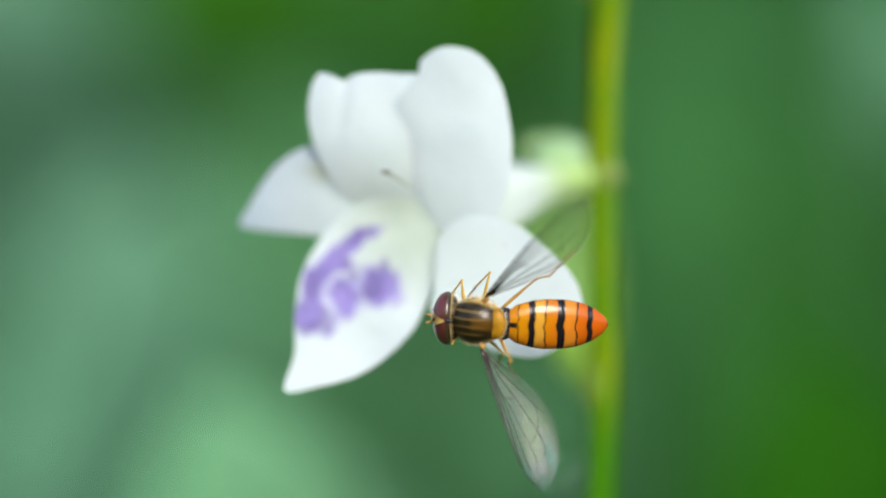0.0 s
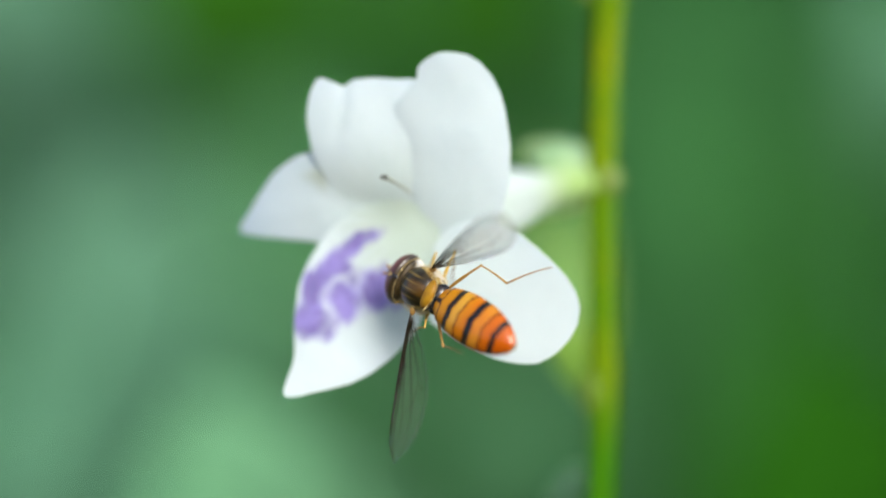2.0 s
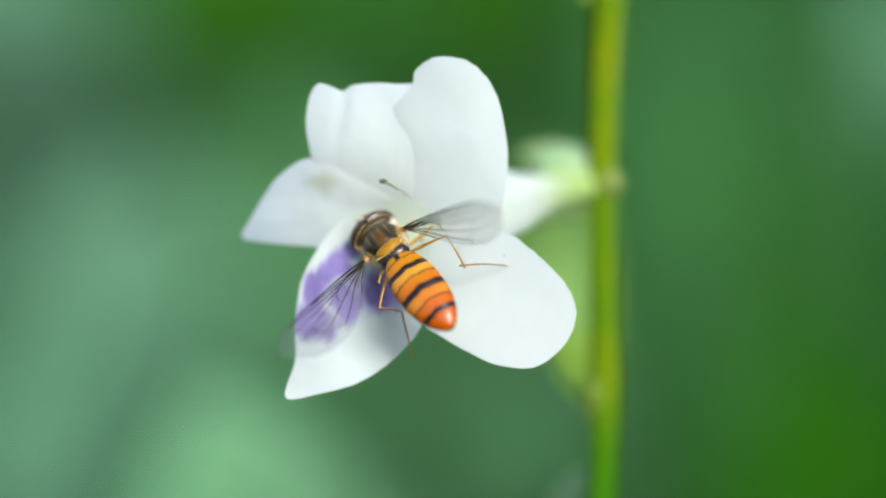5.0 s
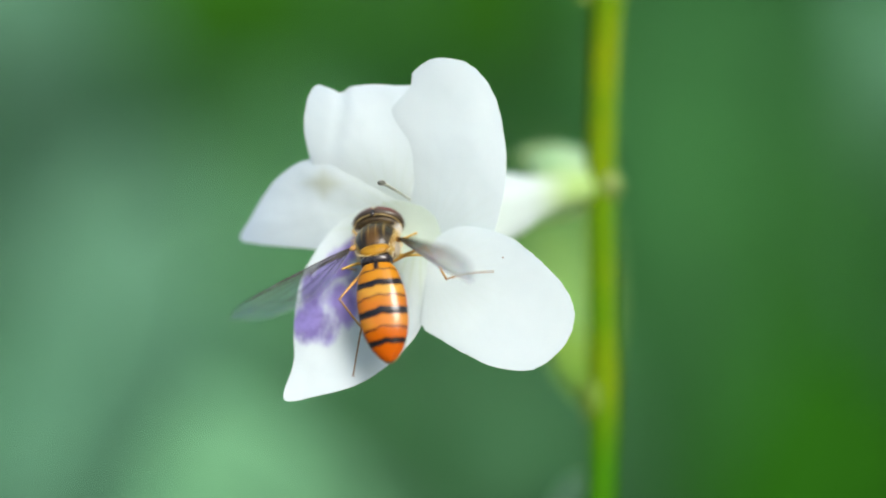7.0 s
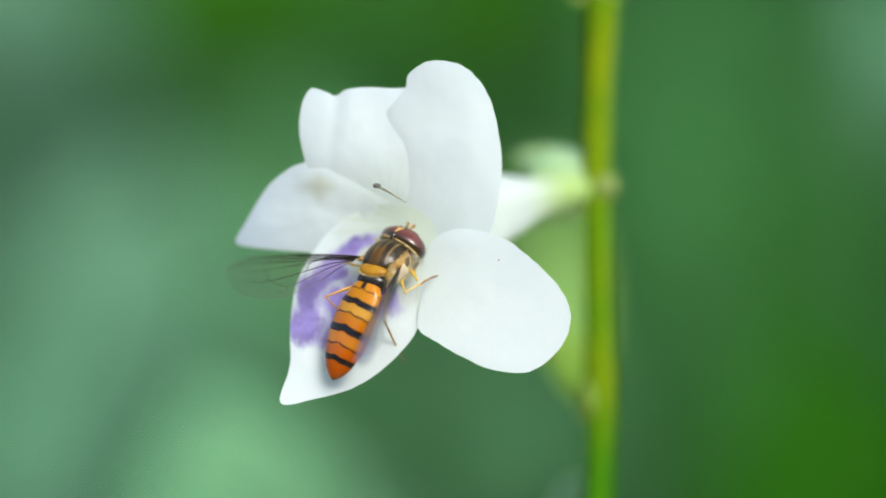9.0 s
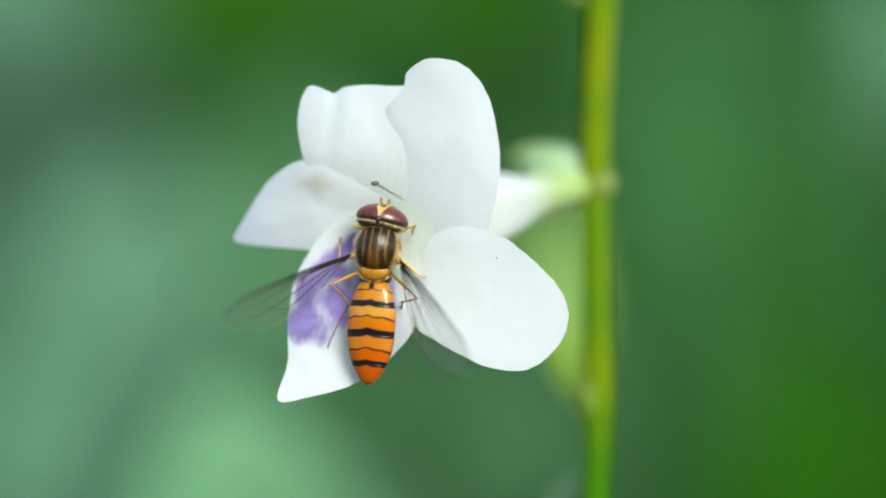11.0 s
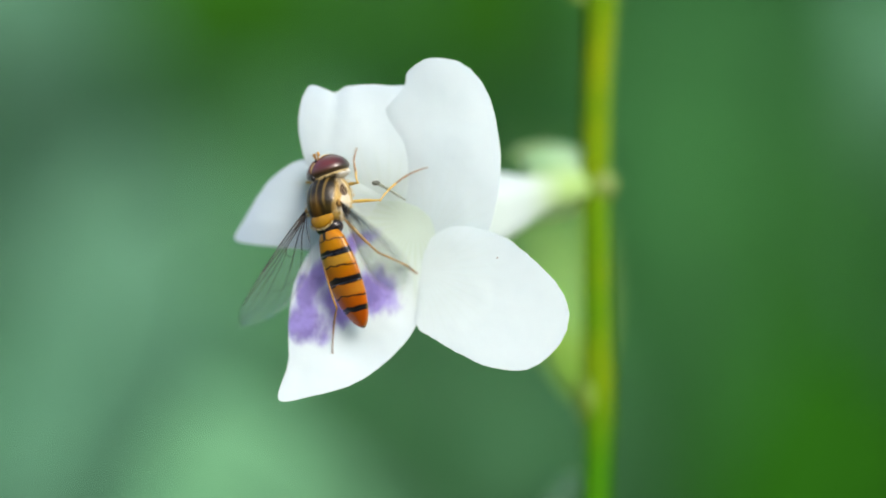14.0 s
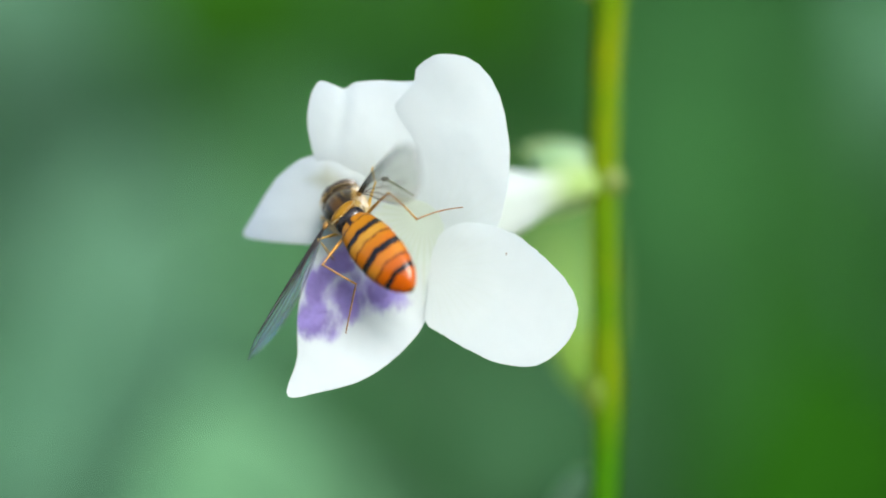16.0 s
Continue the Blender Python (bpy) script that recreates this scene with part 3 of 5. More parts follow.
blade("bract", plan(1046, 860, 13.5), plan(965, 910, 20), 72 * GRAIN, SEPAL, stem, "narrow green bract")


# ---- green plants behind, far out of focus ----
def weed(foot, leaves, material, label):
    """A broad-leaved plant: a stalk from the soil and leaves (root, tip, width) on it."""
    foot = Vector(foot)
    ob = new("broadleaf_weed")
    ob.location = foot
    tagged(ob, label, "plant", group="weeds behind the flower")
    top = max((Vector(r) for r, _, _ in leaves), key=lambda p: p.z)
    bm = bmesh.new()
    pts = curve_points(foot, (foot.x, foot.y, top.z * 0.6), top, 14)
    tube(bm, [p - foot for p in pts], [0.0016 - 0.00006 * i for i in range(14)], 8)
    part("stalk", bm, material, ob)
    for r, t, w in leaves:
        r = Vector(r)
        near = min(pts, key=lambda p: (p - r).length)
        if (near - r).length > 0.002:
            bm = bmesh.new()
            tube(bm, [p - foot for p in curve_points(near, (near + r) / 2 + Vector((0, 0, 0.004)), r, 6)], [0.0009] * 6, 6)
            part("leaf_stalk", bm, material, ob)
        blade("leaf", r, t, w, material, ob, origin=foot, arch=0.004, thick=0.3, face=(0, -1, 0.8), fold=0.15)
    return ob


def soilspot(p, dx=0.0, dy=0.02):
    return (p.x + dx, p.y + dy, 0.0)


for spots, material, label in (
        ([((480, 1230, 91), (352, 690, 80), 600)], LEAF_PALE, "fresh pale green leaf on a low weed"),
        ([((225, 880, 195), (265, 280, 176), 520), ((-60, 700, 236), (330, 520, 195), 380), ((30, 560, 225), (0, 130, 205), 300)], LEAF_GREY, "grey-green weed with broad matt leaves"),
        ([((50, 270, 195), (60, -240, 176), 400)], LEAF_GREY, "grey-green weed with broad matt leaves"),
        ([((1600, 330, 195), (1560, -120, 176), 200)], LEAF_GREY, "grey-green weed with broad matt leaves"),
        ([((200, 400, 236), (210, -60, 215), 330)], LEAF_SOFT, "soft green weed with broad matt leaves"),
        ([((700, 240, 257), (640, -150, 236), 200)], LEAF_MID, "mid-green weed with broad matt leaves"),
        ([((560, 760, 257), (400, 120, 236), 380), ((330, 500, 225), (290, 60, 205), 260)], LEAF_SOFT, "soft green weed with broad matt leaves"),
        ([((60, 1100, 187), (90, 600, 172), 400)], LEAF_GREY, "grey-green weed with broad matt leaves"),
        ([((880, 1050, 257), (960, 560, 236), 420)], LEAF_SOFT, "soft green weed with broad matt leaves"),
        ([((1180, 1000, 257), (1200, 560, 236), 300)], LEAF_MID, "mid-green weed with broad matt leaves"),
        ([((440, 190, 195), (380, -330, 176), 420), ((850, 190, 195), (830, -260, 176), 320)], LEAF_WARM, "yellowish-green weed with broad matt leaves"),
        ([((1260, 720, 262), (1150, -150, 250), 260), ((1590, 600, 270), (1500, -30, 255), 130)], LEAF_MID, "mid-green weed with broad matt leaves"),
        ([((1480, 1180, 166), (1390, 570, 148), 660), ((1620, 640, 195), (1540, 340, 176), 220), ((1430, 760, 303), (1370, 250, 280), 400)], LEAF_DEEP, "deep green weed with broad matt leaves")):
    leaves = [(plan(*a), plan(*b), w * GRAIN * (FOCUS + a[2] * MM) / FOCUS) for a, b, w in spots]
    weed(soilspot(leaves[0][0]), leaves, material, label)


def thicket(name, count, lo, hi, size, material, seed, label):
    """Many small leaves with gaps between them, filling a box."""
    rng = random.Random(seed)
    verts, faces = [], []
    for _ in range(count):
        c = Vector([rng.uniform(a, b) for a, b in zip(lo, hi)])
        m = Euler((rng.uniform(-1.2, 0.5), rng.uniform(-0.7, 0.7), rng.uniform(0, 6.28))).to_matrix()
        s = size * rng.uniform(0.6, 1.4)
        # an uneven patch: ragged outline, lower towards its edge
        away = sum(abs((2 * p - a - b) / (b - a)) ** 2.6 for p, a, b in zip(c.xy, lo, hi))
        ragged = 0.45 * noise.noise(c * 4 + Vector((seed, 0, 0)))
        if away > 0.95 + ragged or c.z > hi[2] * (1 - 0.25 * away + 0.5 * ragged):
            continue
        k = len(verts)
        for x, y, z in ((0, -1, 0), (0.42, -0.3, 0.08), (0.4, 0.3, 0.08), (0, 1, -0.1), (-0.4, 0.3, 0.08), (-0.42, -0.3, 0.08), (0, 0, -0.04)):
            verts.append(c + m @ Vector((x * s, y * s, z * s)))
        faces += [(k + a, k + b, k + 6) for a, b in ((0, 1), (1, 2), (2, 3), (3, 4), (4, 5), (5, 0))]
    me = bpy.data.meshes.new(name)
    me.from_pydata(verts, [], faces)
    me.materials.append(material)
    return tagged(new(name, me), label, "foliage", kind="stuff")


thicket("undergrowth", 34000, (-1.0, 0.31, 0.0), (1.0, 1.3, 0.62), 0.019, LEAF_MID, 5, "dense mid-green undergrowth behind the flower")
thicket("undergrowth", 3000, (-1.7, 1.0, 0.0), (1.7, 2.3, 0.95), 0.052, LEAF_DEEP, 6, "deep green thicket beyond the weeds")

# never in view: added behind the lens to block low sky and darken reflections
thicket("undergrowth", 5000, (-3.2, -3.4, 0.0), (3.2, -2.0, 1.0), 0.09, LEAF_MID, 7, "unseen green thicket added behind the camera to darken reflections")


# ---- the hoverfly; its own space: x ahead, y to its left, z up from its back, in millimetres ----
fly = new("hoverfly")
tagged(fly, "orange and black banded hoverfly walking on the white flower", "insect")
fly_parts = {}


def superball(bm, centre, r, seg=28, rings=18, shape=None):
    vs = ball(bm, (0, 0, 0), 1, 1, 1, seg, rings)
    for v in vs:
        c = v.co.copy()
        if shape:
            c = shape(c)
        v.co = Vector(centre) * MM + Vector((c.x * r[0], c.y * r[1], c.z * r[2])) * MM
    return vs


# thorax
bm = bmesh.new()
superball(bm, (-0.08, 0, 0), (1.50, 1.30, 1.24), shape=lambda c: Vector((math.copysign(abs(c.x) ** 0.92, c.x), math.copysign(abs(c.y) ** 0.95, c.y) * (1 - 0.08 * max(0.0, c.x)), c.z)))
thorax = part("thorax", bm, THORAX, fly, "dark bronze thorax with pale lengthwise stripes")
bm = bmesh.new()
superball(bm, (-1.40, 0, 0.44), (0.48, 0.86, 0.34), shape=lambda c: Vector((c.x + 0.15 * c.y * c.y, c.y, c.z)))
part("scutellum", bm, SCUTELLUM, thorax, "amber shield at the rear of the thorax")
bm = bmesh.new()
superball(bm, (-1.66, 0, -0.12), (0.52, 0.92, 0.62))
part("waist", bm, BLACK, thorax, "shiny black waist")
rng = random.Random(3)
bm = bmesh.new()
for _ in range(900):
    b = rng.uniform(-0.9, 0.62)
    x = rng.uniform(-0.97, 0.99)
    rr = math.sqrt(max(0.05, 1 - x * x))
    y, z = math.cos(b) * rr * 1.29 * rng.choice((-1, 1)), math.sin(b) * rr * 1.22
    p = Vector((x * 1.42 - 0.08, y, z)) * MM
    q = p + Vector((rng.uniform(-0.15, 0.18), math.copysign(rng.uniform(0.08, 0.26), y), z * 0.12 + rng.uniform(-0.05, 0.12))) * MM
    tube(bm, [p, q], [0.007 * MM, 0.003 * MM], 3)
for _ in range(160):
    k = rng.uniform(-1.2, 1.2)
    p = Vector((-1.36 - 0.42 * math.cos(k), 0.84 * math.sin(k), 0.44)) * MM
    tube(bm, [p, p + Vector((-0.22 * math.cos(k), 0.16 * math.sin(k), rng.uniform(-0.02, 0.14))) * MM], [0.009 * MM, 0.004 * MM], 3)
part("fuzz", bm, FUZZ, thorax, "golden fuzz on the flanks")

# head: one broad rounded mass, most of it eyes that meet on top and part towards the brow
HEAD_AT = (1.56, 0, 0)
bm = bmesh.new()
superball(bm, HEAD_AT, (0.80, 1.42, 1.09), seg=40, rings=26, shape=lambda c: Vector((c.x if c.x > 0 else 0.5 * c.x, c.y, c.z)))
head = part("head", bm, FACE, fly, "golden head with a yellow face")
fly_parts["head"] = head
for side in (1, -1):
    bm = bmesh.new()
    superball(bm, (0, 0, 0), (0.86, 1.49, 1.14), seg=64, rings=40,
              shape=lambda c: Vector((c.x if c.x > 0 else 0.5 * c.x, side * max(c.y * side, 0.03 + 0.30 * max(0.0, c.x) ** 1.6), c.z)))
    bmesh.ops.remove_doubles(bm, verts=bm.verts, dist=0.004 * MM)
    e = part("eye", bm, EYE_RED, head, "large glossy maroon compound eye")
    e.location = Vector(HEAD_AT) * MM
    bm = bmesh.new()
    tube(bm, [Vector(q) * MM for q in ((2.26, side * 0.09, 0.34), (2.42, side * 0.13, 0.44), (2.54, side * 0.19, 0.43))], [0.05 * MM, 0.06 * MM, 0.045 * MM], 8)
    ball(bm, Vector((2.61, side * 0.22, 0.40)) * MM, 0.14 * MM, 0.08 * MM, 0.11 * MM, 14, 10)
    tube(bm, [Vector(q) * MM for q in ((2.62, side * 0.22, 0.44), (2.74, side * 0.32, 0.60))], [0.016 * MM, 0.007 * MM], 5)
    part("antenna", bm, ANTENNA, head, "short brownish-orange antenna")
bm = bmesh.new()
superball(bm, (1.42, 0, 1.06), (0.26, 0.13, 0.14))
part("ocelli_bump", bm, BLACK, head, "black bump between the eyes")
bm = bmesh.new()
superball(bm, (2.24, 0, 0.56), (0.14, 0.12, 0.09), seg=16, rings=10)
part("antenna_socket", bm, BLACK, head, "small black spot over the antennae")
bm = bmesh.new()
superball(bm, (2.12, 0, -0.14), (0.38, 0.40, 0.60))
part("face", bm, FACE, head, "bulging yellow face")
bm = bmesh.new()
superball(bm, (1.20, 0, -0.10), (0.30, 1.36, 0.98), seg=36)
part("head_back", bm, OCCIPUT, head, "silver-dusted back of the head")
bm = bmesh.new()
rim = [Vector((1.31, 1.34 * math.cos(k), 1.01 * math.sin(k))) * MM for k in (math.tau * i / 48 for i in range(49))]
tube(bm, rim, [0.032 * MM] * 49, 6)
rng = random.Random(8)
for _ in range(220):
    k = rng.uniform(-0.3, math.pi + 0.3)
    p = Vector((1.30, 1.34 * math.cos(k), 1.01 * math.sin(k))) * MM
    tube(bm, [p, p + Vector((rng.uniform(-0.16, -0.02), 0.09 * math.cos(k), 0.10 * math.sin(k))) * MM], [0.012 * MM, 0.005 * MM], 3)
part("head_fringe", bm, FRINGE, head, "pale fringe behind the eyes")

# abdomen in overlapping plates
bm = bmesh.new()


def girth(s):
    """Half width and half height of the abdomen along it, 0 at the waist, 1 at the tip."""
    w = (0.90 + 0.58 * math.sin(math.pi / 2 * min(1, s / 0.42))) * (0.58 + 0.42 * min(1, s / 0.11) ** 0.6) if s < 0.42 else 1.48 * max(0.0, 1 - ((s - 0.42) / 0.58) ** 2.5) ** 0.68
    return max(w, 0.04) * 0.94, max(0.04, 0.66 * (w / 1.48) ** 0.7)


def shell(s0, s1, lift):
    bm = bmesh.new()
    rings = []
    for i in range(15):
        s = s0 + (s1 - s0) * i / 14
        w, h = girth(s)
        end = 1 + lift * (1 - i / 14)
        rings.append([Vector((-5.9 * s, w * end * math.cos(k), (h * end * math.sin(k) * (1.0 if math.sin(k) > 0 else 0.6)) - 0.05 - 0.35 * s * s)) * MM
                      for k in (math.tau * j / 36 for j in range(36))])
    loft(bm, rings)
    return bm


abdomen = part("abdomen", shell(0.0, 0.255, 0.0), ABDOMEN, fly, "flattened orange abdomen with black bands")
fly_parts["abdomen"] = abdomen
for s0, s1 in ((0.245, 0.545), (0.535, 0.82), (0.81, 0.94), (0.93, 1.0)):
    part("tergite", shell(s0, s1, 0.012), ABDOMEN, abdomen)

# wings
WING_LENGTH = 8.8


def wing_edge(t):
    """Leading and trailing offset of the wing at t along it."""
    lead = 0.32 * math.sin(math.pi * min(1, t * 0.9)) ** 0.7 * (1 - 0.9 * max(0, (t - 0.75) / 0.25) ** 2.2)
    if t < 0.62:
        trail = -0.16 - 2.3 * math.sin(math.pi / 2 * t / 0.62) ** 1.25
    else:
        trail = -2.46 * max(0.0, 1 - ((t - 0.62) / 0.38) ** 2.4) ** 0.6
    tip = max(0.0, (t - 0.8) / 0.2) ** 2
    low = min(trail, lead - 0.55 * tip - 0.01) if t < 1 else lead - 0.56
    return lead - 0.55 * tip + 1.0 * t, low + 1.0 * t


def wing_place(t, s, camber=0.18):
    a, b = wing_edge(t)
    y = a + (b - a) * s
    return Vector((WING_LENGTH * t, y, camber * math.sin(math.pi * s) * math.sin(math.pi * t) + 0.05 * math.sin(9 * s) * t)) * MM


def wing(name, label):
    bm = bmesh.new()
    rings = []
    for i in range(37):
        t = 1 - (1 - i / 36) ** 1.3
        top = [wing_place(t, j / 12) + Vector((0, 0, 0.006 * MM)) for j in range(13)]
        low = [wing_place(t, j / 12) - Vector((0, 0, 0.006 * MM)) for j in range(12, -1, -1)]
        rings.append(top + low)
    loft(bm, rings)
    w = part(name, bm, WING, fly, label)
    fly_parts[name] = w
    lines = (
        ([(0.0, 0.0), (0.3, 0.0), (0.6, 0.0), (0.85, 0.0), (0.97, 0.02)], 0.042),
        ([(0.02, 0.22), (0.2, 0.10), (0.42, 0.05), (0.58, 0.0)], 0.034),
        ([(0.02, 0.32), (0.2, 0.17), (0.5, 0.10), (0.80, 0.02)], 0.036),
        ([(0.05, 0.40), (0.25, 0.22), (0.55, 0.18), (0.80, 0.16), (0.97, 0.20)], 0.032),
        ([(0.30, 0.20), (0.36, 0.27), (0.6, 0.32), (0.80, 0.40), (0.88, 0.30)], 0.022),
        ([(0.04, 0.5), (0.22, 0.44), (0.45, 0.52), (0.64, 0.60), (0.74, 0.66), (0.80, 0.60)], 0.026),
        ([(0.05, 0.6), (0.2, 0.60), (0.36, 0.72), (0.50, 0.80), (0.56, 0.90)], 0.024),
        ([(0.05, 0.75), (0.16, 0.84), (0.26, 0.97)], 0.018),
        ([(0.64, 0.60), (0.67, 0.48), (0.69, 0.36)], 0.020),
        ([(0.50, 0.80), (0.58, 0.70), (0.64, 0.60)], 0.020),
        ([(0.36, 0.27), (0.38, 0.38), (0.38, 0.48)], 0.020))
    for pts, r in lines:
        bm = bmesh.new()
        fine = []
        for (t0, s0), (t1, s1) in zip(pts, pts[1:]):
            fine += [(t0 + (t1 - t0) * k / 5, s0 + (s1 - s0) * k / 5) for k in range(5)]
        fine.append(pts[-1])
        tube(bm, [wing_place(t, s) for t, s in fine], [r * MM * (1.34 - 0.84 * t) for t, s in fine], 6)
        part("vein", bm, VEIN, w)
    bm = bmesh.new()
    superball(bm, (0.0, -0.08, 0), (0.28, 0.18, 0.14), seg=14, rings=8)
    part("wing_hinge", bm, ANTENNA, w, "golden-brown wing hinge")
    return w


wing("left_wing", "clear wing with fine dark veins")
wing("right_wing", "clear wing with fine dark veins")


# legs: thigh, shin and foot, each jointed at its end
def leg(side, place, thigh, shin, foot, skin):
    bm = bmesh.new()
    n = 9
    tube(bm, [Vector((thigh * i / (n - 1), 0, 0.06 * math.sin(math.pi * i / (n - 1)))) * MM for i in range(n)],
         [MM * (0.055 + 0.045 * math.sin(math.pi * min(1, i / (n - 1) * 1.1 + 0.1))) for i in range(n)], 10)
    name = side + "_" + place
    a = part(name + "_leg", bm, skin, fly, "slender amber leg")
    fly_parts[name + "_leg"] = a
    bm = bmesh.new()
    tube(bm, [Vector((shin * i / 9, 0, 0.05 * math.sin(math.pi * i / 9))) * MM for i in range(10)], [MM * (0.042 + 0.020 * i / 9) for i in range(10)], 8)
    ball(bm, (0, 0, 0), 0.075 * MM, 0.075 * MM, 0.075 * MM, 8, 6)
    fly_parts[name + "_shin"] = part("shin", bm, skin, a, "amber shin")
    bm = bmesh.new()
    path, rad = [], []
    for i in range(16):
        t = i / 15
        path.append(Vector((foot * t, 0, 0.10 * math.sin(math.pi * t) - 0.10 * t * t)) * MM)
        rad.append(MM * (0.054 - 0.024 * t + 0.010 * (i % 3 == 2)))
    tube(bm, path, rad, 8)
    ball(bm, (0, 0, 0), 0.068 * MM, 0.068 * MM, 0.068 * MM, 8, 6)
    for s in (-1, 1):
        tube(bm, [path[-1], path[-1] + Vector((0.10, s * 0.07, -0.03)) * MM], [0.035 * MM, 0.012 * MM], 5)
    fly_parts[name + "_foot"] = part("foot", bm, FOOT, a, "thin brown jointed foot")


for side in ("left", "right"):
    leg(side, "front", 1.6, 1.4, 1.5, LEG)
    leg(side, "middle", 2.0, 1.8, 1.9, LEG)
    leg(side, "hind", 2.6, 2.3, 2.7, HIND_LEG)


# ---- what moves ----
PIVOT = plan(740, 420, 3)


def sway(dx, dz, roll, back):
    """Pose of the plant: shifted by millimetres and turned about its flower."""
    m = Matrix.Translation(PIVOT + Vector((dx, back, dz)) * MM) @ Matrix.Rotation(radians(roll), 4, 'Y')
    return m @ Matrix.Translation(BASE - PIVOT)


def body(x, y, z, rx, ry, rz):
    """Pose of the insect, in millimetres from the axis of the lens at the plane of focus."""
    return pose(x * MM, y * MM, AXIS_Z + z * MM, rx, ry, rz)


def joint(x, y, z, rx, ry, rz):
    """Pose of a part on the insect, in millimetres."""
    return pose(x * MM, y * MM, z * MM, rx, ry, rz)


def motions():
    # the plant sways in the air, with the insect on it
    walk(plant, [
        (0, sway(0.48, 0.99, 0.34, 4.20)), (0.5, sway(0.58, 1.22, 0.37, 4.00)), (1, sway(0.61, 0.86, 0.16, 3.70)),
        (1.5, sway(0.69, 0.97, 0.26, 3.20)), (2, sway(0.43, 0.66, 0.36, 2.60)), (2.5, sway(0.39, 0.72, 0.23, 2.10)),
        (3, sway(0.43, 0.76, 0.17, 1.60)), (3.5, sway(0.40, 0.53, 0.09, 0.90)), (4, sway(0.44, 0.38, 0.25, 0.60)),
        (6.5, sway(0.32, 0.49, 0.02, 1.60)), (7, sway(0.32, 0.31, 0.14, 0.00)), (7.5, sway(0.27, 0.36, 0.18, 0.00)),
        (8, sway(0.22, 0.31, 0.03, 0.00)), (8.5, sway(0.11, 0.25, 0.03, 0.00)), (9, sway(0.08, 0.16, -0.14, 0.00)),
        (11.5, sway(-0.04, 0.30, 0.05, 0.00)), (12, sway(-0.01, 0.03, -0.01, 0.00)), (12.5, sway(0.00, -0.00, 0.00, 0.00)),
        (13, sway(0.02, 0.05, 0.03, 0.00)), (13.5, sway(0.03, 0.41, -0.08, 0.00)), (14, sway(0.01, 0.31, 0.07, 0.00)),
        (14.5, sway(0.07, 0.24, 0.05, 0.00)), (15, sway(0.31, 0.19, 0.15, 0.00)), (15.5, sway(0.34, 0.44, 0.13, 0.00)),
        (16, sway(0.51, 0.53, 0.12, 0.00)),
    ])
    # the flower opens a little under the insect's weight and closes again as it walks inwards
    for ob, (du, dv, back) in zip(petals, ((4, -3, 0.0), (-2, -3, 0.1), (-8, -2, 0.5), (-5, 7, 0.3), (8, 1, 0.0))):
        walk(ob, [(t, pose(k * du * GRAIN, k * back * MM, -k * dv * GRAIN)) for t, k in ((0, 1.7), (0.5, 1.7), (1.5, 1.35), (2.5, 0.95), (4, 0.4), (6.5, 0), (16, 0))])
    walk(fly, [
        (0, body(1.77, -0.4, -3.95, -96.3, -5.9, 162.9)), (0.5, body(0.21, -0.2, -3.91, -84.7, -17, 148.8)),
        (1, body(-1.37, 0.2, -3.27, -80.4, -13.1, 122.6)), (1.5, body(-1.07, 0.2, -3.37, -78.3, -12, 125.6)),
        (2, body(-1.11, 1, -2.26, -70.2, -16.9, 120.7)), (2.5, body(-1.12, 1.1, -1.68, -59.4, -15.9, 119.3)),
        (3, body(-1.21, 1.2, -0.67, -47.3, -13.2, 114.3)), (3.5, body(-2.49, 1, -0.18, -50.9, -23.8, 118.1)),
        (4, body(-3.09, 0.9, -0.06, -53.8, -22.1, 118.4)), (6.5, body(-3.28, 2.2, 0.43, -23.1, -12.6, 91)),
        (7, body(-3.62, 0.8, 0.25, -13.2, -31.1, 87.3)), (7.5, body(-3.12, 0.8, -0.15, 5.8, -27, 73.5)),
        (8, body(-2.98, 0.5, -0.49, 7.9, -46.1, 59.8)), (8.5, body(-3.19, 0.8, -0.67, 14.2, -37.4, 46.6)),
        (9, body(-3.06, 0.7, -0.72, 12.8, -36, 49.3)), (11.5, body(-4.08, 0, 0.16, 114.3, -86.9, -33.4)),
        (12, body(-4.98, 0.3, -0.04, -13.3, -75.4, 72.1)), (12.5, body(-5.52, 0.3, 0.8, -28.7, -64.5, 74.8)),
        (13, body(-5.57, 0.6, 0.91, -32.5, -73.4, 78.8)), (13.5, body(-6.07, 0.6, 1.59, -32.4, -79.7, 76.7)),
        (14, body(-6.29, 0.5, 2.82, -35.4, -73.6, 80.4)), (14.5, body(-6.72, 0.7, 2.88, -61, -61.1, 97.3)),
        (15, body(-5.75, 0.1, 1.76, -59.2, -42, 86.9)), (15.5, body(-5, 1, 1.73, -57.5, -9.2, 93.7)), (16, body(-5.35, 1.2, 2.06, -46, -14.2, 95.5)),
    ])
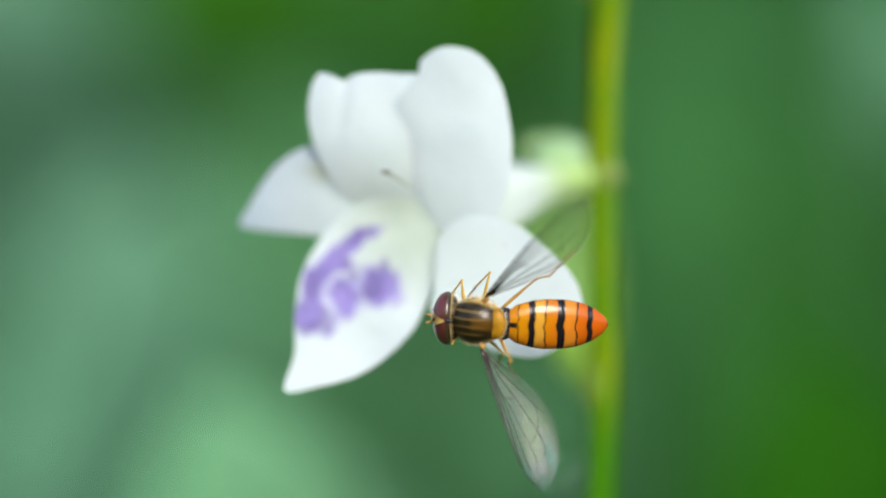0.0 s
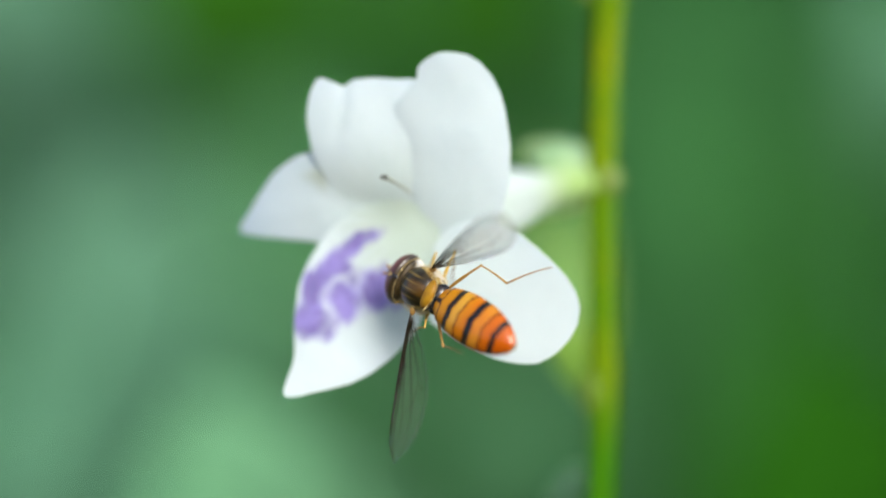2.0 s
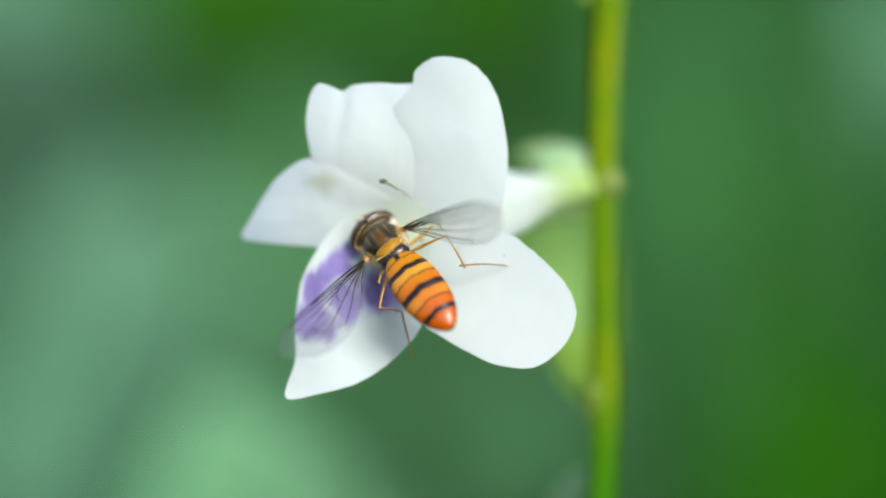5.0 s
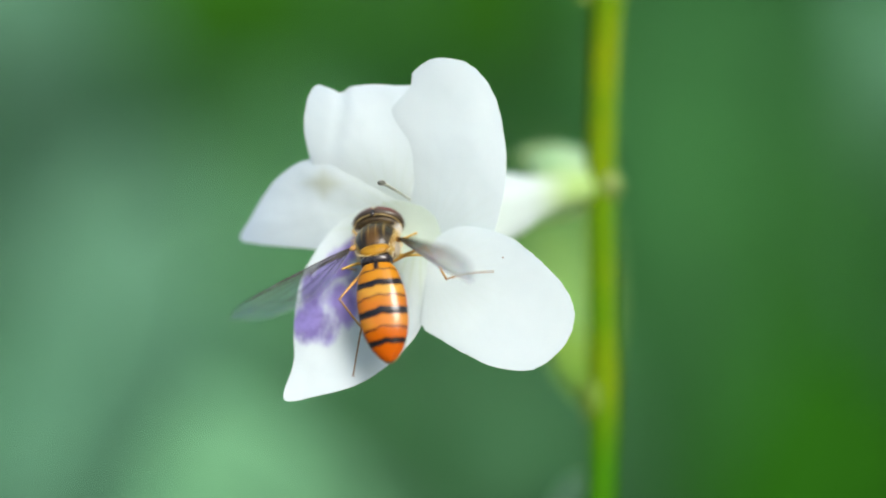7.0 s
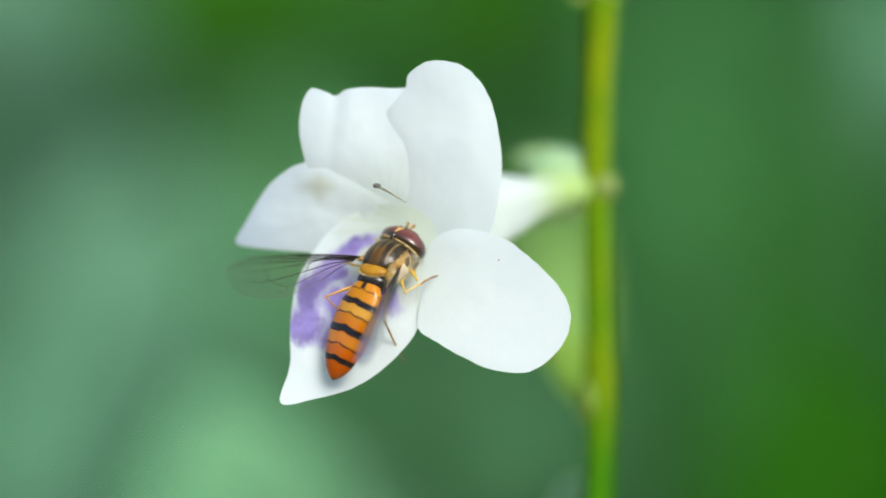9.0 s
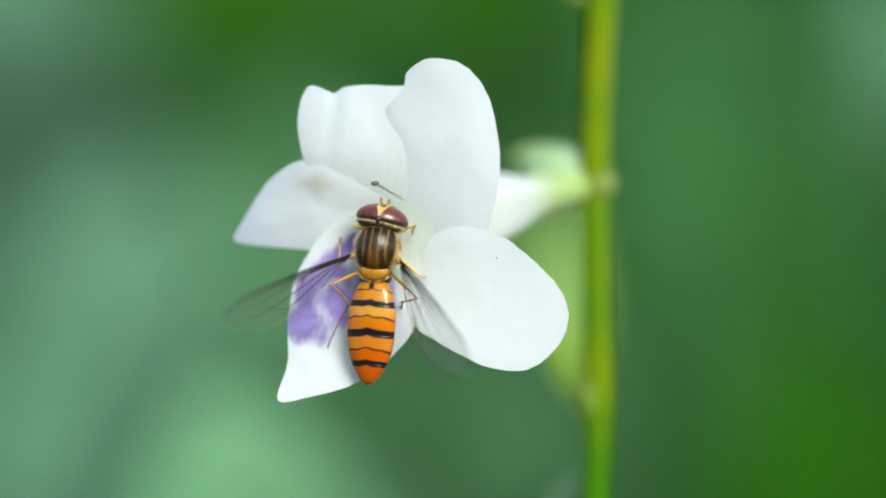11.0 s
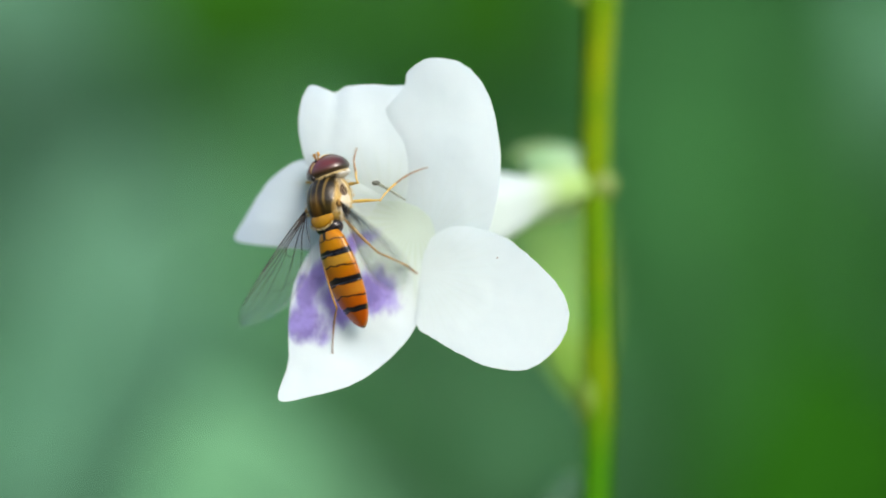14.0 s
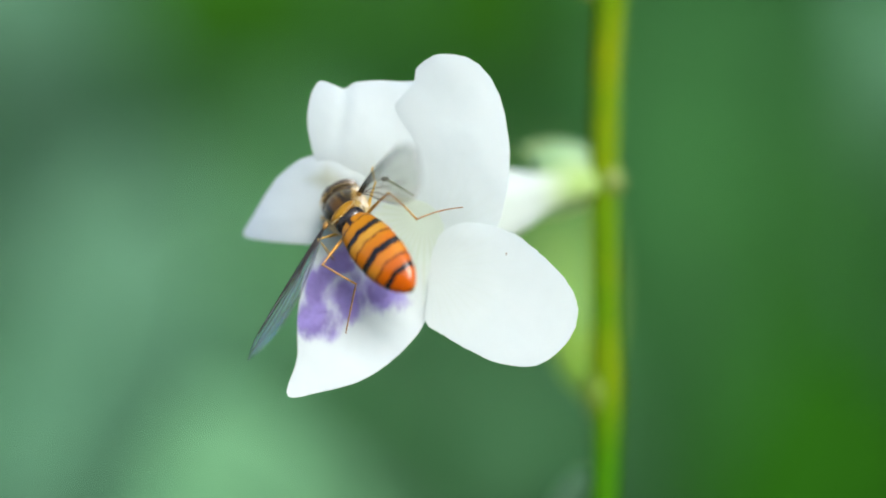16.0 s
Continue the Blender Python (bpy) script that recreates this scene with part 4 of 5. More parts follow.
    walk(fly_parts["head"], [
        (0, joint(0.03, -0.05, -0.24, -0.3, -11.8, 2.8)), (0.5, joint(0.13, -0.3, -0.44, -4.3, -22.3, 16.4)),
        (1, joint(0.1, 0.17, -0.13, 0, -20, -9.2)), (1.5, joint(0.09, 0.07, -0.13, 0, -20, -3.9)),
        (2, joint(0.09, 0.03, -0.13, 0, -20, -1.6)), (2.5, joint(0.09, 0.09, -0.13, 0, -20, -4.7)),
        (3, joint(0.11, -0.22, -0.13, 0, -20, 12)), (3.5, joint(0.11, -0.22, -0.13, 0, -20, 12)),
        (4, joint(0.11, -0.22, -0.13, 0, -20, 12)), (6.5, joint(0.05, 0.24, 0.14, 0, -6, -12)),
        (7, joint(0.05, 0.15, 0.06, 0, -10, -7.4)), (7.5, joint(0.11, 0.22, -0.13, 0, -20, -12)),
        (8, joint(0.12, 0.22, -0.45, 3.3, -23.1, -12.2)), (8.5, joint(0.14, 0.33, -0.45, 4.4, -22.9, -18.1)),
        (9, joint(0.09, 0.22, -0.39, 0, -20, -12)), (11.5, joint(0.01, 0.07, 0.09, -0.1, 4.5, -3.5)), (12, joint(0.01, 0, -0.14, -7.2, -7, 0.2)),
        (12.5, joint(0.07, 0.17, -0.37, -13.5, -18.8, -8.8)), (13, joint(0.03, 0.09, -0.24, -14.2, -12.1, -4.4)),
        (13.5, joint(0.06, -0.16, -0.34, -16.2, -17.1, 8.5)), (14, joint(0.11, -0.12, -0.47, -16.7, -24.1, 6.7)),
        (14.5, joint(0.13, 0.26, -0.46, -3.7, -23.7, -14.3)), (15, joint(0.09, 0.23, -0.06, 0, -16, -12)),
        (15.5, joint(0.05, 0.24, 0.14, 0, -6, -12)), (16, joint(0.05, 0.24, 0.14, 0, -6, -12)),
    ])
    walk(fly_parts["abdomen"], [
        (0, joint(-1.7, 0, 0, -1.4, -26.4, 1.8)), (0.5, joint(-1.7, 0, 0, -6.9, -26.7, 5.1)), (1, joint(-1.7, 0, 0, 12.4, -66.1, -10.2)),
        (1.5, joint(-1.7, 0, 0, 6.1, -57.8, -4.4)), (2, joint(-1.7, 0, 0, 7, -18.8, -3.7)), (2.5, joint(-1.7, 0, 0, -5.6, -44.2, -8.9)),
        (3, joint(-1.7, 0, 0, -6.5, -48.2, -6.2)), (3.5, joint(-1.7, 0, 0, -12.9, -47.6, 0)), (4, joint(-1.7, 0, 0, 9.7, -15.6, 1.8)),
        (6.5, joint(-1.7, 0, 0, 0.7, -55.3, -7.3)), (7, joint(-1.7, 0, 0, 3.7, -42, -0.8)), (7.5, joint(-1.7, 0, 0, 0.9, -47.4, -0.8)),
        (8, joint(-1.7, 0, 0, 2.6, -38, -9.8)), (8.5, joint(-1.7, 0, 0, 1, -38.8, -4.4)), (9, joint(-1.7, 0, 0, 2.7, -38, -10.3)),
        (11.5, joint(-1.7, 0, 0, -9.1, 4.5, 2.6)), (12, joint(-1.7, 0, 0, -1.3, -9.9, 1.1)), (12.5, joint(-1.7, 0, 0, -1.9, -16.8, 1.2)),
        (13, joint(-1.7, 0, 0, -7.1, -16.6, 0.6)), (13.5, joint(-1.7, 0, 0, -8.8, -18.3, 5.5)), (14, joint(-1.7, 0, 0, -10.1, -24.5, 3.7)),
        (14.5, joint(-1.7, 0, 0, -7.1, -39.1, 1.3)), (15, joint(-1.7, 0, 0, -7.9, -31.7, 20.7)), (15.5, joint(-1.7, 0, 0, -4.1, -42.9, -2)),
        (16, joint(-1.7, 0, 0, -3.4, -46.1, 1.1)),
    ])
    walk(fly_parts["left_wing"], [
        (0, joint(-0.55, 1.3, 0.45, 144.6, -0.7, 122.6)), (0.5, joint(-0.55, 1.3, 0.45, 131.4, 7.3, 123)),
        (1, joint(-0.55, 1.3, 0.45, 83.8, 12.9, 109.7)), (1.5, joint(-0.55, 1.3, 0.45, 85.7, 20.1, 104.3)),
        (2, joint(-0.55, 1.3, 0.45, 72.4, 23.3, 92.7)), (2.5, joint(-0.55, 1.3, 0.45, 72.3, 25.5, 88.5)),
        (3, joint(-0.55, 1.3, 0.45, 73.3, 30.9, 74)), (3.5, joint(-0.55, 1.3, 0.45, 95.3, 6.7, 121.4)),
        (4, joint(-0.55, 1.3, 0.45, 111.4, -9.7, 130.2)), (6.5, joint(-0.55, 1.3, 0.45, 161, 6.1, 129.6)),
        (7, joint(-0.55, 1.3, 0.45, 174.6, -2.9, 135.7)), (7.5, joint(-0.55, 1.3, 0.45, 170.3, 1.8, 131)),
        (8, joint(-0.55, 1.3, 0.45, 176.5, -3.7, 123.3)), (8.5, joint(-0.55, 1.3, 0.45, 131.6, -20, 155.8)),
        (9, joint(-0.55, 1.3, 0.45, 85.6, -21.2, 153.7)), (11.5, joint(-0.55, 1.3, 0.45, 135.6, -33.3, 129)),
        (12, joint(-0.55, 1.3, 0.45, 114.1, -34.7, 159.6)), (12.5, joint(-0.55, 1.3, 0.45, 86.2, -20.1, 165.9)),
        (13, joint(-0.55, 1.3, 0.45, 95.4, -29.3, 175.1)), (13.5, joint(-0.55, 1.3, 0.45, 125.4, -36.1, -170.1)),
        (14, joint(-0.55, 1.3, 0.45, 155.6, -27, -178.1)), (14.5, joint(-0.55, 1.3, 0.45, 171.6, 7.6, 136.7)),
        (15, joint(-0.55, 1.3, 0.45, 174.9, 12.4, 145.1)), (15.5, joint(-0.55, 1.3, 0.45, 172.6, 9.5, 121.6)),
        (16, joint(-0.55, 1.3, 0.45, 175.6, 10.6, 116.4)),
    ])
    walk(fly_parts["right_wing"], [
        (0, joint(-0.55, -1.3, 0.45, 45.8, -8.2, -135.3)), (0.5, joint(-0.55, -1.3, 0.45, 62.2, -4.2, -130)),
        (1, joint(-0.55, -1.3, 0.45, 45.8, -0.9, -141.8)), (1.5, joint(-0.55, -1.3, 0.45, 64.6, -8.3, -142.2)),
        (2, joint(-0.55, -1.3, 0.45, 84.3, -11, -145.2)), (2.5, joint(-0.55, -1.3, 0.45, 93.2, -4.2, -144.9)),
        (3, joint(-0.55, -1.3, 0.45, 92.6, 0, -140)), (3.5, joint(-0.55, -1.3, 0.45, 85.4, 2.2, -133.8)),
        (4, joint(-0.55, -1.3, 0.45, 88.6, -2.3, -138.1)), (6.5, joint(-0.55, -1.3, 0.45, 82.5, 1.6, -155.1)),
        (7, joint(-0.55, -1.3, 0.45, 107.7, -8.6, -145.4)), (7.5, joint(-0.55, -1.3, 0.45, 79.1, -2.2, -146.3)),
        (8, joint(-0.55, -1.3, 0.45, 66.9, 3.4, -150.2)), (8.5, joint(-0.55, -1.3, 0.45, 52.5, -0.8, -157.1)),
        (9, joint(-0.55, -1.3, 0.45, 44.9, 0.1, -160.9)), (11.5, joint(-0.55, -1.3, 0.45, 32.5, -25.2, -137.5)),
        (12, joint(-0.55, -1.3, 0.45, 51.1, -13.5, -135.3)), (12.5, joint(-0.55, -1.3, 0.45, 46, 1, -134.2)),
        (13, joint(-0.55, -1.3, 0.45, 33.9, -6.8, -130.1)), (13.5, joint(-0.55, -1.3, 0.45, 22.2, -7, -125.3)),
        (14, joint(-0.55, -1.3, 0.45, 24.9, -3.4, -133.5)), (14.5, joint(-0.55, -1.3, 0.45, 31.5, 4.4, -146.9)),
        (15, joint(-0.55, -1.3, 0.45, 60, 2, -132)), (15.5, joint(-0.55, -1.3, 0.45, 65.5, -1.8, -148.3)),
        (16, joint(-0.55, -1.3, 0.45, 67, -4.4, -148.2)),
    ])
    walk(fly_parts["left_front_leg"], [(0, joint(0.9, 0.55, -0.85, 0, -60.4, 80.7)), (16, joint(0.9, 0.55, -0.85, 0, -60.4, 80.7))])
    walk(fly_parts["left_front_shin"], [(0, joint(1.6, 0, 0, 0, 20.1, -163.5)), (16, joint(1.6, 0, 0, 0, 20.1, -163.5))])
    walk(fly_parts["left_front_foot"], [(0, joint(0.34, -0.37, -0.48, 0, 41.4, -136.8)), (16, joint(0.34, -0.37, -0.48, 0, 41.4, -136.8))])
    walk(fly_parts["left_middle_leg"], [
        (0, joint(-0.1, 0.7, -0.9, 0, -19.1, 148.1)), (2, joint(-0.1, 0.7, -0.9, 1.2, -23.8, 144.8)),
        (2.5, joint(-0.1, 0.7, -0.9, 5.4, -12.3, 131.3)), (3, joint(-0.1, 0.7, -0.9, 3.3, -18.4, 139.5)),
        (3.5, joint(-0.1, 0.7, -0.9, -0.2, -10.3, 153.3)), (4, joint(-0.1, 0.7, -0.9, -0.2, -7, 153.4)),
        (7, joint(-0.1, 0.7, -0.9, 3.6, -19.1, 136.6)), (7.5, joint(-0.1, 0.7, -0.9, 8.6, -20.5, 122)),
        (8, joint(-0.1, 0.7, -0.9, 8.2, -34.5, 122.8)), (16, joint(-0.1, 0.7, -0.9, 8.2, -34.5, 122.8)),
    ])
    walk(fly_parts["left_middle_shin"], [
        (0, joint(2, 0, 0, 0, 51.8, -137.6)), (2, joint(2, 0, 0, 0.3, 6.8, -137)), (2.5, joint(2, 0, 0, 0.4, 12.6, -136.7)),
        (3, joint(2, 0, 0, -0.7, -0.2, -146.7)), (3.5, joint(2, 0, 0, -1, 13.7, -148.6)), (4, joint(2, 0, 0, -2.1, 16.6, -152.9)),
        (7, joint(2, 0, 0, -2.2, 16.8, -153.2)), (7.5, joint(2, 0, 0, 3.7, 13.9, -131.3)), (8, joint(2, 0, 0, 3.7, 28.2, -131.2)),
        (16, joint(2, 0, 0, 3.7, 28.2, -131.2)),
    ])
    walk(fly_parts["left_middle_foot"], [
        (0, joint(1.18, -0.75, -1.41, 0, 53.4, -112.6)), (2, joint(0.69, -1.22, -0.21, -4.1, 10, -119.9)),
        (2.5, joint(0.72, -1.2, -0.39, -3.2, 12.6, -115.3)), (3, joint(0.5, -0.99, 0.01, -3.8, -5.2, -124.2)),
        (3.5, joint(0.51, -0.91, -0.43, -3.9, 19.8, -124.9)), (4, joint(0.46, -0.79, -0.51, -6.2, 18.1, -132)),
        (7, joint(0.46, -0.78, -0.52, -12.5, 22.5, -150)), (7.5, joint(0.85, -1.31, -0.43, -5.8, 15.7, -129.9)),
        (8, joint(0.95, -1.19, -0.85, -7, 29.2, -132.9)), (16, joint(0.95, -1.19, -0.85, -7, 29.2, -132.9)),
    ])
    walk(fly_parts["left_hind_leg"], [
        (0, joint(-1.2, 0.65, -0.65, 0, -45.1, 139.3)), (1, joint(-1.2, 0.65, -0.65, -5.8, -7.8, 151.5)),
        (1.5, joint(-1.2, 0.65, -0.65, -6.3, -8.4, 155.4)), (2, joint(-1.2, 0.65, -0.65, -5.4, -1.5, 144.3)),
        (2.5, joint(-1.2, 0.65, -0.65, -5.9, 12.5, 138.9)), (3, joint(-1.2, 0.65, -0.65, 0.4, 34.8, 154.3)),
        (3.5, joint(-1.2, 0.65, -0.65, 18.9, 53.8, -179.8)), (3.75, joint(-1.2, 0.65, -0.65, -0.9, 36.3, 152.7)),
        (4, joint(-1.2, 0.65, -0.65, -8.2, 15, 136.4)), (6.5, joint(-1.2, 0.65, -0.65, -8.7, 10.7, 134)),
        (7, joint(-1.2, 0.65, -0.65, -7.7, 10.7, 139.3)), (7.5, joint(-1.2, 0.65, -0.65, -5.7, 16.2, 147.8)),
        (11.5, joint(-1.2, 0.65, -0.65, 0.6, -46.5, 127.3)), (12.5, joint(-1.2, 0.65, -0.65, -22.4, -42.3, 159.7)),
        (13, joint(-1.2, 0.65, -0.65, -26.3, -46.9, 165.3)), (13.5, joint(-1.2, 0.65, -0.65, -37.6, -37.7, -178)),
        (13.75, joint(-1.2, 0.65, -0.65, -36.9, -19.6, -179.6)), (14, joint(-1.2, 0.65, -0.65, -36.6, -1.5, 179.1)),
        (14.5, joint(-1.2, 0.65, -0.65, -40.1, 25, 162.5)), (14.75, joint(-1.2, 0.65, -0.65, -39.4, 6.3, 165.3)),
        (15, joint(-1.2, 0.65, -0.65, -39.5, -12.5, 167.9)), (15.5, joint(-1.2, 0.65, -0.65, -30.1, -14.8, 129.6)),
        (16, joint(-1.2, 0.65, -0.65, -29.9, -2.5, 128)),
    ])
    walk(fly_parts["left_hind_shin"], [
        (0, joint(2.6, 0, 0, 0, 33.2, -155.9)), (1, joint(2.6, 0, 0, 4.5, 28.9, -147.2)), (1.5, joint(2.6, 0, 0, 2, 27.4, -152.5)),
        (2, joint(2.6, 0, 0, 7.1, 35.6, -142.7)), (2.5, joint(2.6, 0, 0, 12.8, 44.8, -134)), (3, joint(2.6, 0, 0, 79, 42.8, -47.4)),
        (3.5, joint(2.6, 0, 0, 97.2, -0.7, -2.3)), (3.75, joint(2.6, 0, 0, 100, 62.8, 2.2)), (4, joint(2.6, 0, 0, -88.9, 53.4, 174.6)),
        (6.5, joint(2.6, 0, 0, -47.4, 83.1, -142.3)), (7, joint(2.6, 0, 0, -158.8, 72.9, 105.4)), (7.5, joint(2.6, 0, 0, -54.9, 70.6, -148)),
        (11.5, joint(2.6, 0, 0, -115, 37.9, 143.3)), (12.5, joint(2.6, 0, 0, -88.4, 47.4, -178.3)), (13, joint(2.6, 0, 0, -97.1, 48.4, 170)),
        (13.5, joint(2.6, 0, 0, -93.7, 53.2, 174.3)), (13.75, joint(2.6, 0, 0, 150.4, 66.9, 51.6)), (14, joint(2.6, 0, 0, 126.1, 18.7, 19.5)),
        (14.5, joint(2.6, 0, 0, 122.7, -0.3, -1.4)), (14.75, joint(2.6, 0, 0, 136.3, 51, 26.8)), (15, joint(2.6, 0, 0, -122.6, 59.5, 138.5)),
        (15.5, joint(2.6, 0, 0, -122.2, 65.6, 138.9)), (16, joint(2.6, 0, 0, -133.9, 57.3, 125.7)),
    ])
    walk(fly_parts["left_hind_foot"], [
        (0, joint(0.84, -0.79, -1.26, 0, 51.7, -138.1)), (1, joint(0.91, -1.09, -1.11, 8.3, 40.1, -126.6)),
        (1.5, joint(0.79, -0.94, -1.06, 1.2, 45, -137.1)), (2, joint(1.11, -1.13, -1.34, -8.6, 60, -149.3)),
        (2.5, joint(1.47, -1.17, -1.62, -35.2, 70.4, -178.4)), (3, joint(3.74, -1.24, -1.56, 121, 67.3, -20.6)),
        (3.5, joint(4.9, -0.09, 0.03, 127.4, 26, -12.5)), (3.75, joint(3.65, 0.04, -2.05, 130, 43, -7.9)),
        (4, joint(1.23, 0.13, -1.85, 136.3, 59.6, 0.1)), (6.5, joint(2.38, -0.17, -2.28, 124.9, 42.1, -14.4)),
        (7, joint(2.42, 0.65, -2.2, 136.5, 48.9, 1.7)), (7.5, joint(1.95, -0.41, -2.17, 168.8, 47.4, 44.3)),
        (11.5, joint(1.15, 1.08, -1.41, 164.9, 42.3, 38.7)), (12.5, joint(1.04, -0.05, -1.69, 175.9, 51.3, 53.7)),
        (13, joint(1.1, 0.27, -1.72, 168.6, 47.5, 44.2)), (13.5, joint(1.23, 0.14, -1.84, 161.4, 40.2, 33.8)),
        (13.75, joint(3.16, 0.71, -2.12, 146.3, 42.4, 11.1)), (14, joint(4.65, 0.73, -0.74, 131.3, 39.9, -11.5)),
        (14.5, joint(4.9, -0.05, 0.01, 118.9, 21.7, -35.2)), (14.75, joint(3.89, 0.65, -1.79, 121.9, 29.5, -28.2)),
        (15, joint(1.73, 0.77, -1.98, 126.3, 36.9, -20.2)), (15.5, joint(1.88, 0.63, -2.09, 127.5, 37.8, -18.2)),
        (16, joint(1.87, 1.01, -1.93, 138.2, 40, -1.3)),
    ])
    walk(fly_parts["right_front_leg"], [
        (0, joint(0.9, -0.55, -0.85, 0, -13.8, -84.5)), (7.5, joint(0.9, -0.55, -0.85, 0.9, -19.3, -87.8)),
        (8, joint(0.9, -0.55, -0.85, 13.4, -10.7, -133.4)), (8.5, joint(0.9, -0.55, -0.85, 7.7, -28.3, -116.7)),
        (9, joint(0.9, -0.55, -0.85, 10.5, -1.6, -127.3)), (11.5, joint(0.9, -0.55, -0.85, -8.8, -27.6, -60.7)),
        (12, joint(0.9, -0.55, -0.85, 15.2, -22, -114.3)), (12.5, joint(0.9, -0.55, -0.85, 16.6, -3.8, -120.5)),
        (13, joint(0.9, -0.55, -0.85, 16.8, -9.5, -122.5)), (13.5, joint(0.9, -0.55, -0.85, 10.9, -21.1, -100.6)),
        (14, joint(0.9, -0.55, -0.85, 11.6, -23, -102.4)), (14.5, joint(0.9, -0.55, -0.85, 16, -18.2, -114.9)),
        (14.75, joint(0.9, -0.55, -0.85, 5, -32.6, -89.7)), (15, joint(0.9, -0.55, -0.85, -14.5, -40.5, -57.6)),
        (16, joint(0.9, -0.55, -0.85, -14.5, -40.5, -57.6)),
    ])
    walk(fly_parts["right_front_shin"], [
        (0, joint(1.6, 0, 0, 0, 21.4, 140.4)), (7.5, joint(1.6, 0, 0, -11.8, 23.3, 110)), (8, joint(1.6, 0, 0, 1.6, 21.3, 144.3)),
        (8.5, joint(1.6, 0, 0, 13, 12, -177.3)), (9, joint(1.6, 0, 0, 10.8, 10.9, 171.6)), (11.5, joint(1.6, 0, 0, 18.5, 51.7, -174.5)),
        (12, joint(1.6, 0, 0, -1.9, 16.9, 151.6)), (12.5, joint(1.6, 0, 0, -18.1, 19, 102.1)), (13, joint(1.6, 0, 0, 0, 22.4, 150.7)),
        (13.5, joint(1.6, 0, 0, -1.7, 15.5, 145.2)), (14, joint(1.6, 0, 0, -0.5, 12.5, 150.4)), (14.5, joint(1.6, 0, 0, -2.2, 14.4, 142.9)),
        (14.75, joint(1.6, 0, 0, -9.8, 4.1, 98.3)), (15, joint(1.6, 0, 0, -8.1, -8.4, 54.8)), (16, joint(1.6, 0, 0, -8.1, -8.4, 54.8)),
    ])
    walk(fly_parts["right_front_foot"], [
        (0, joint(0.6, 0.83, -0.51, 0, 10.4, 152.4)), (7.5, joint(1.16, 1.21, -0.55, -18.4, 25, 96.6)),
        (8, joint(0.54, 0.76, -0.51, -4, 27.4, 128.5)), (8.5, joint(0.23, -0.06, -0.29, 14.2, 28.5, 166.2)),
        (9, joint(0.24, 0.2, -0.27, 4.3, 10.7, 137.5)), (11.5, joint(0.74, -0.08, -1.1, -14.5, 57.1, 107.1)),
        (12, joint(0.42, 0.64, -0.41, -3.7, 4.6, 125.9)), (12.5, joint(1.32, 1.29, -0.45, -3.3, -3.2, 161)),
        (13, joint(0.47, 0.63, -0.53, -3, 0.2, 151.2)), (13.5, joint(0.49, 0.77, -0.37, -2.6, -1.6, 118)),
        (14, joint(0.41, 0.67, -0.3, -2.6, 5.5, 118)), (14.5, joint(0.52, 0.82, -0.35, -2.6, -5.3, 117.9)),
        (14.75, joint(1.4, 1.38, -0.1, 4.6, -12.1, 72.9)), (15, joint(2.4, 1.13, 0.21, 14.7, -11.9, 26.9)),
        (16, joint(2.4, 1.13, 0.21, 14.7, -11.9, 26.9)),
    ])
    walk(fly_parts["right_hind_leg"], [
        (0, joint(-1.2, -0.65, -0.65, 0, 4.5, -134.7)), (0.5, joint(-1.2, -0.65, -0.65, 1.7, 22.5, -127.4)),
        (1, joint(-1.2, -0.65, -0.65, -1.2, 33.2, -133.6)), (1.5, joint(-1.2, -0.65, -0.65, 0.8, 12.7, -128.6)),
        (2, joint(-1.2, -0.65, -0.65, 1.1, 5.9, -126.9)), (2.5, joint(-1.2, -0.65, -0.65, 1, -4.7, -133.8)),
        (3, joint(-1.2, -0.65, -0.65, 0.9, -3.5, -132.3)), (3.5, joint(-1.2, -0.65, -0.65, 0.5, 22.5, -134.7)),
        (4, joint(-1.2, -0.65, -0.65, 2, -5.5, -124.5)), (6.5, joint(-1.2, -0.65, -0.65, 2.3, 9.8, -116.8)),
        (7, joint(-1.2, -0.65, -0.65, 1.3, -23.8, -109)), (7.5, joint(-1.2, -0.65, -0.65, 4.2, 8.1, -129.2)),
        (8, joint(-1.2, -0.65, -0.65, 4.2, -7.4, -140.8)), (8.5, joint(-1.2, -0.65, -0.65, 4.6, -9.9, -143.4)),
        (9, joint(-1.2, -0.65, -0.65, 4.7, 8.6, -153.7)), (11.5, joint(-1.2, -0.65, -0.65, -1.2, -28.2, -121.9)),
        (12, joint(-1.2, -0.65, -0.65, 5.4, -3.7, -145.2)), (12.5, joint(-1.2, -0.65, -0.65, 5.1, 7.9, -154)),
        (13, joint(-1.2, -0.65, -0.65, 2.1, 17.3, -167.8)), (13.5, joint(-1.2, -0.65, -0.65, 11.5, 9.6, -128.8)),
        (14, joint(-1.2, -0.65, -0.65, 2.6, 41.3, -148.7)), (14.5, joint(-1.2, -0.65, -0.65, 20.9, 28.6, -117.5)),
        (15, joint(-1.2, -0.65, -0.65, 28.4, 3.2, -91)), (15.5, joint(-1.2, -0.65, -0.65, 32.7, -16.7, -125.9)),
        (16, joint(-1.2, -0.65, -0.65, 33, -8.4, -127.2)),
    ])
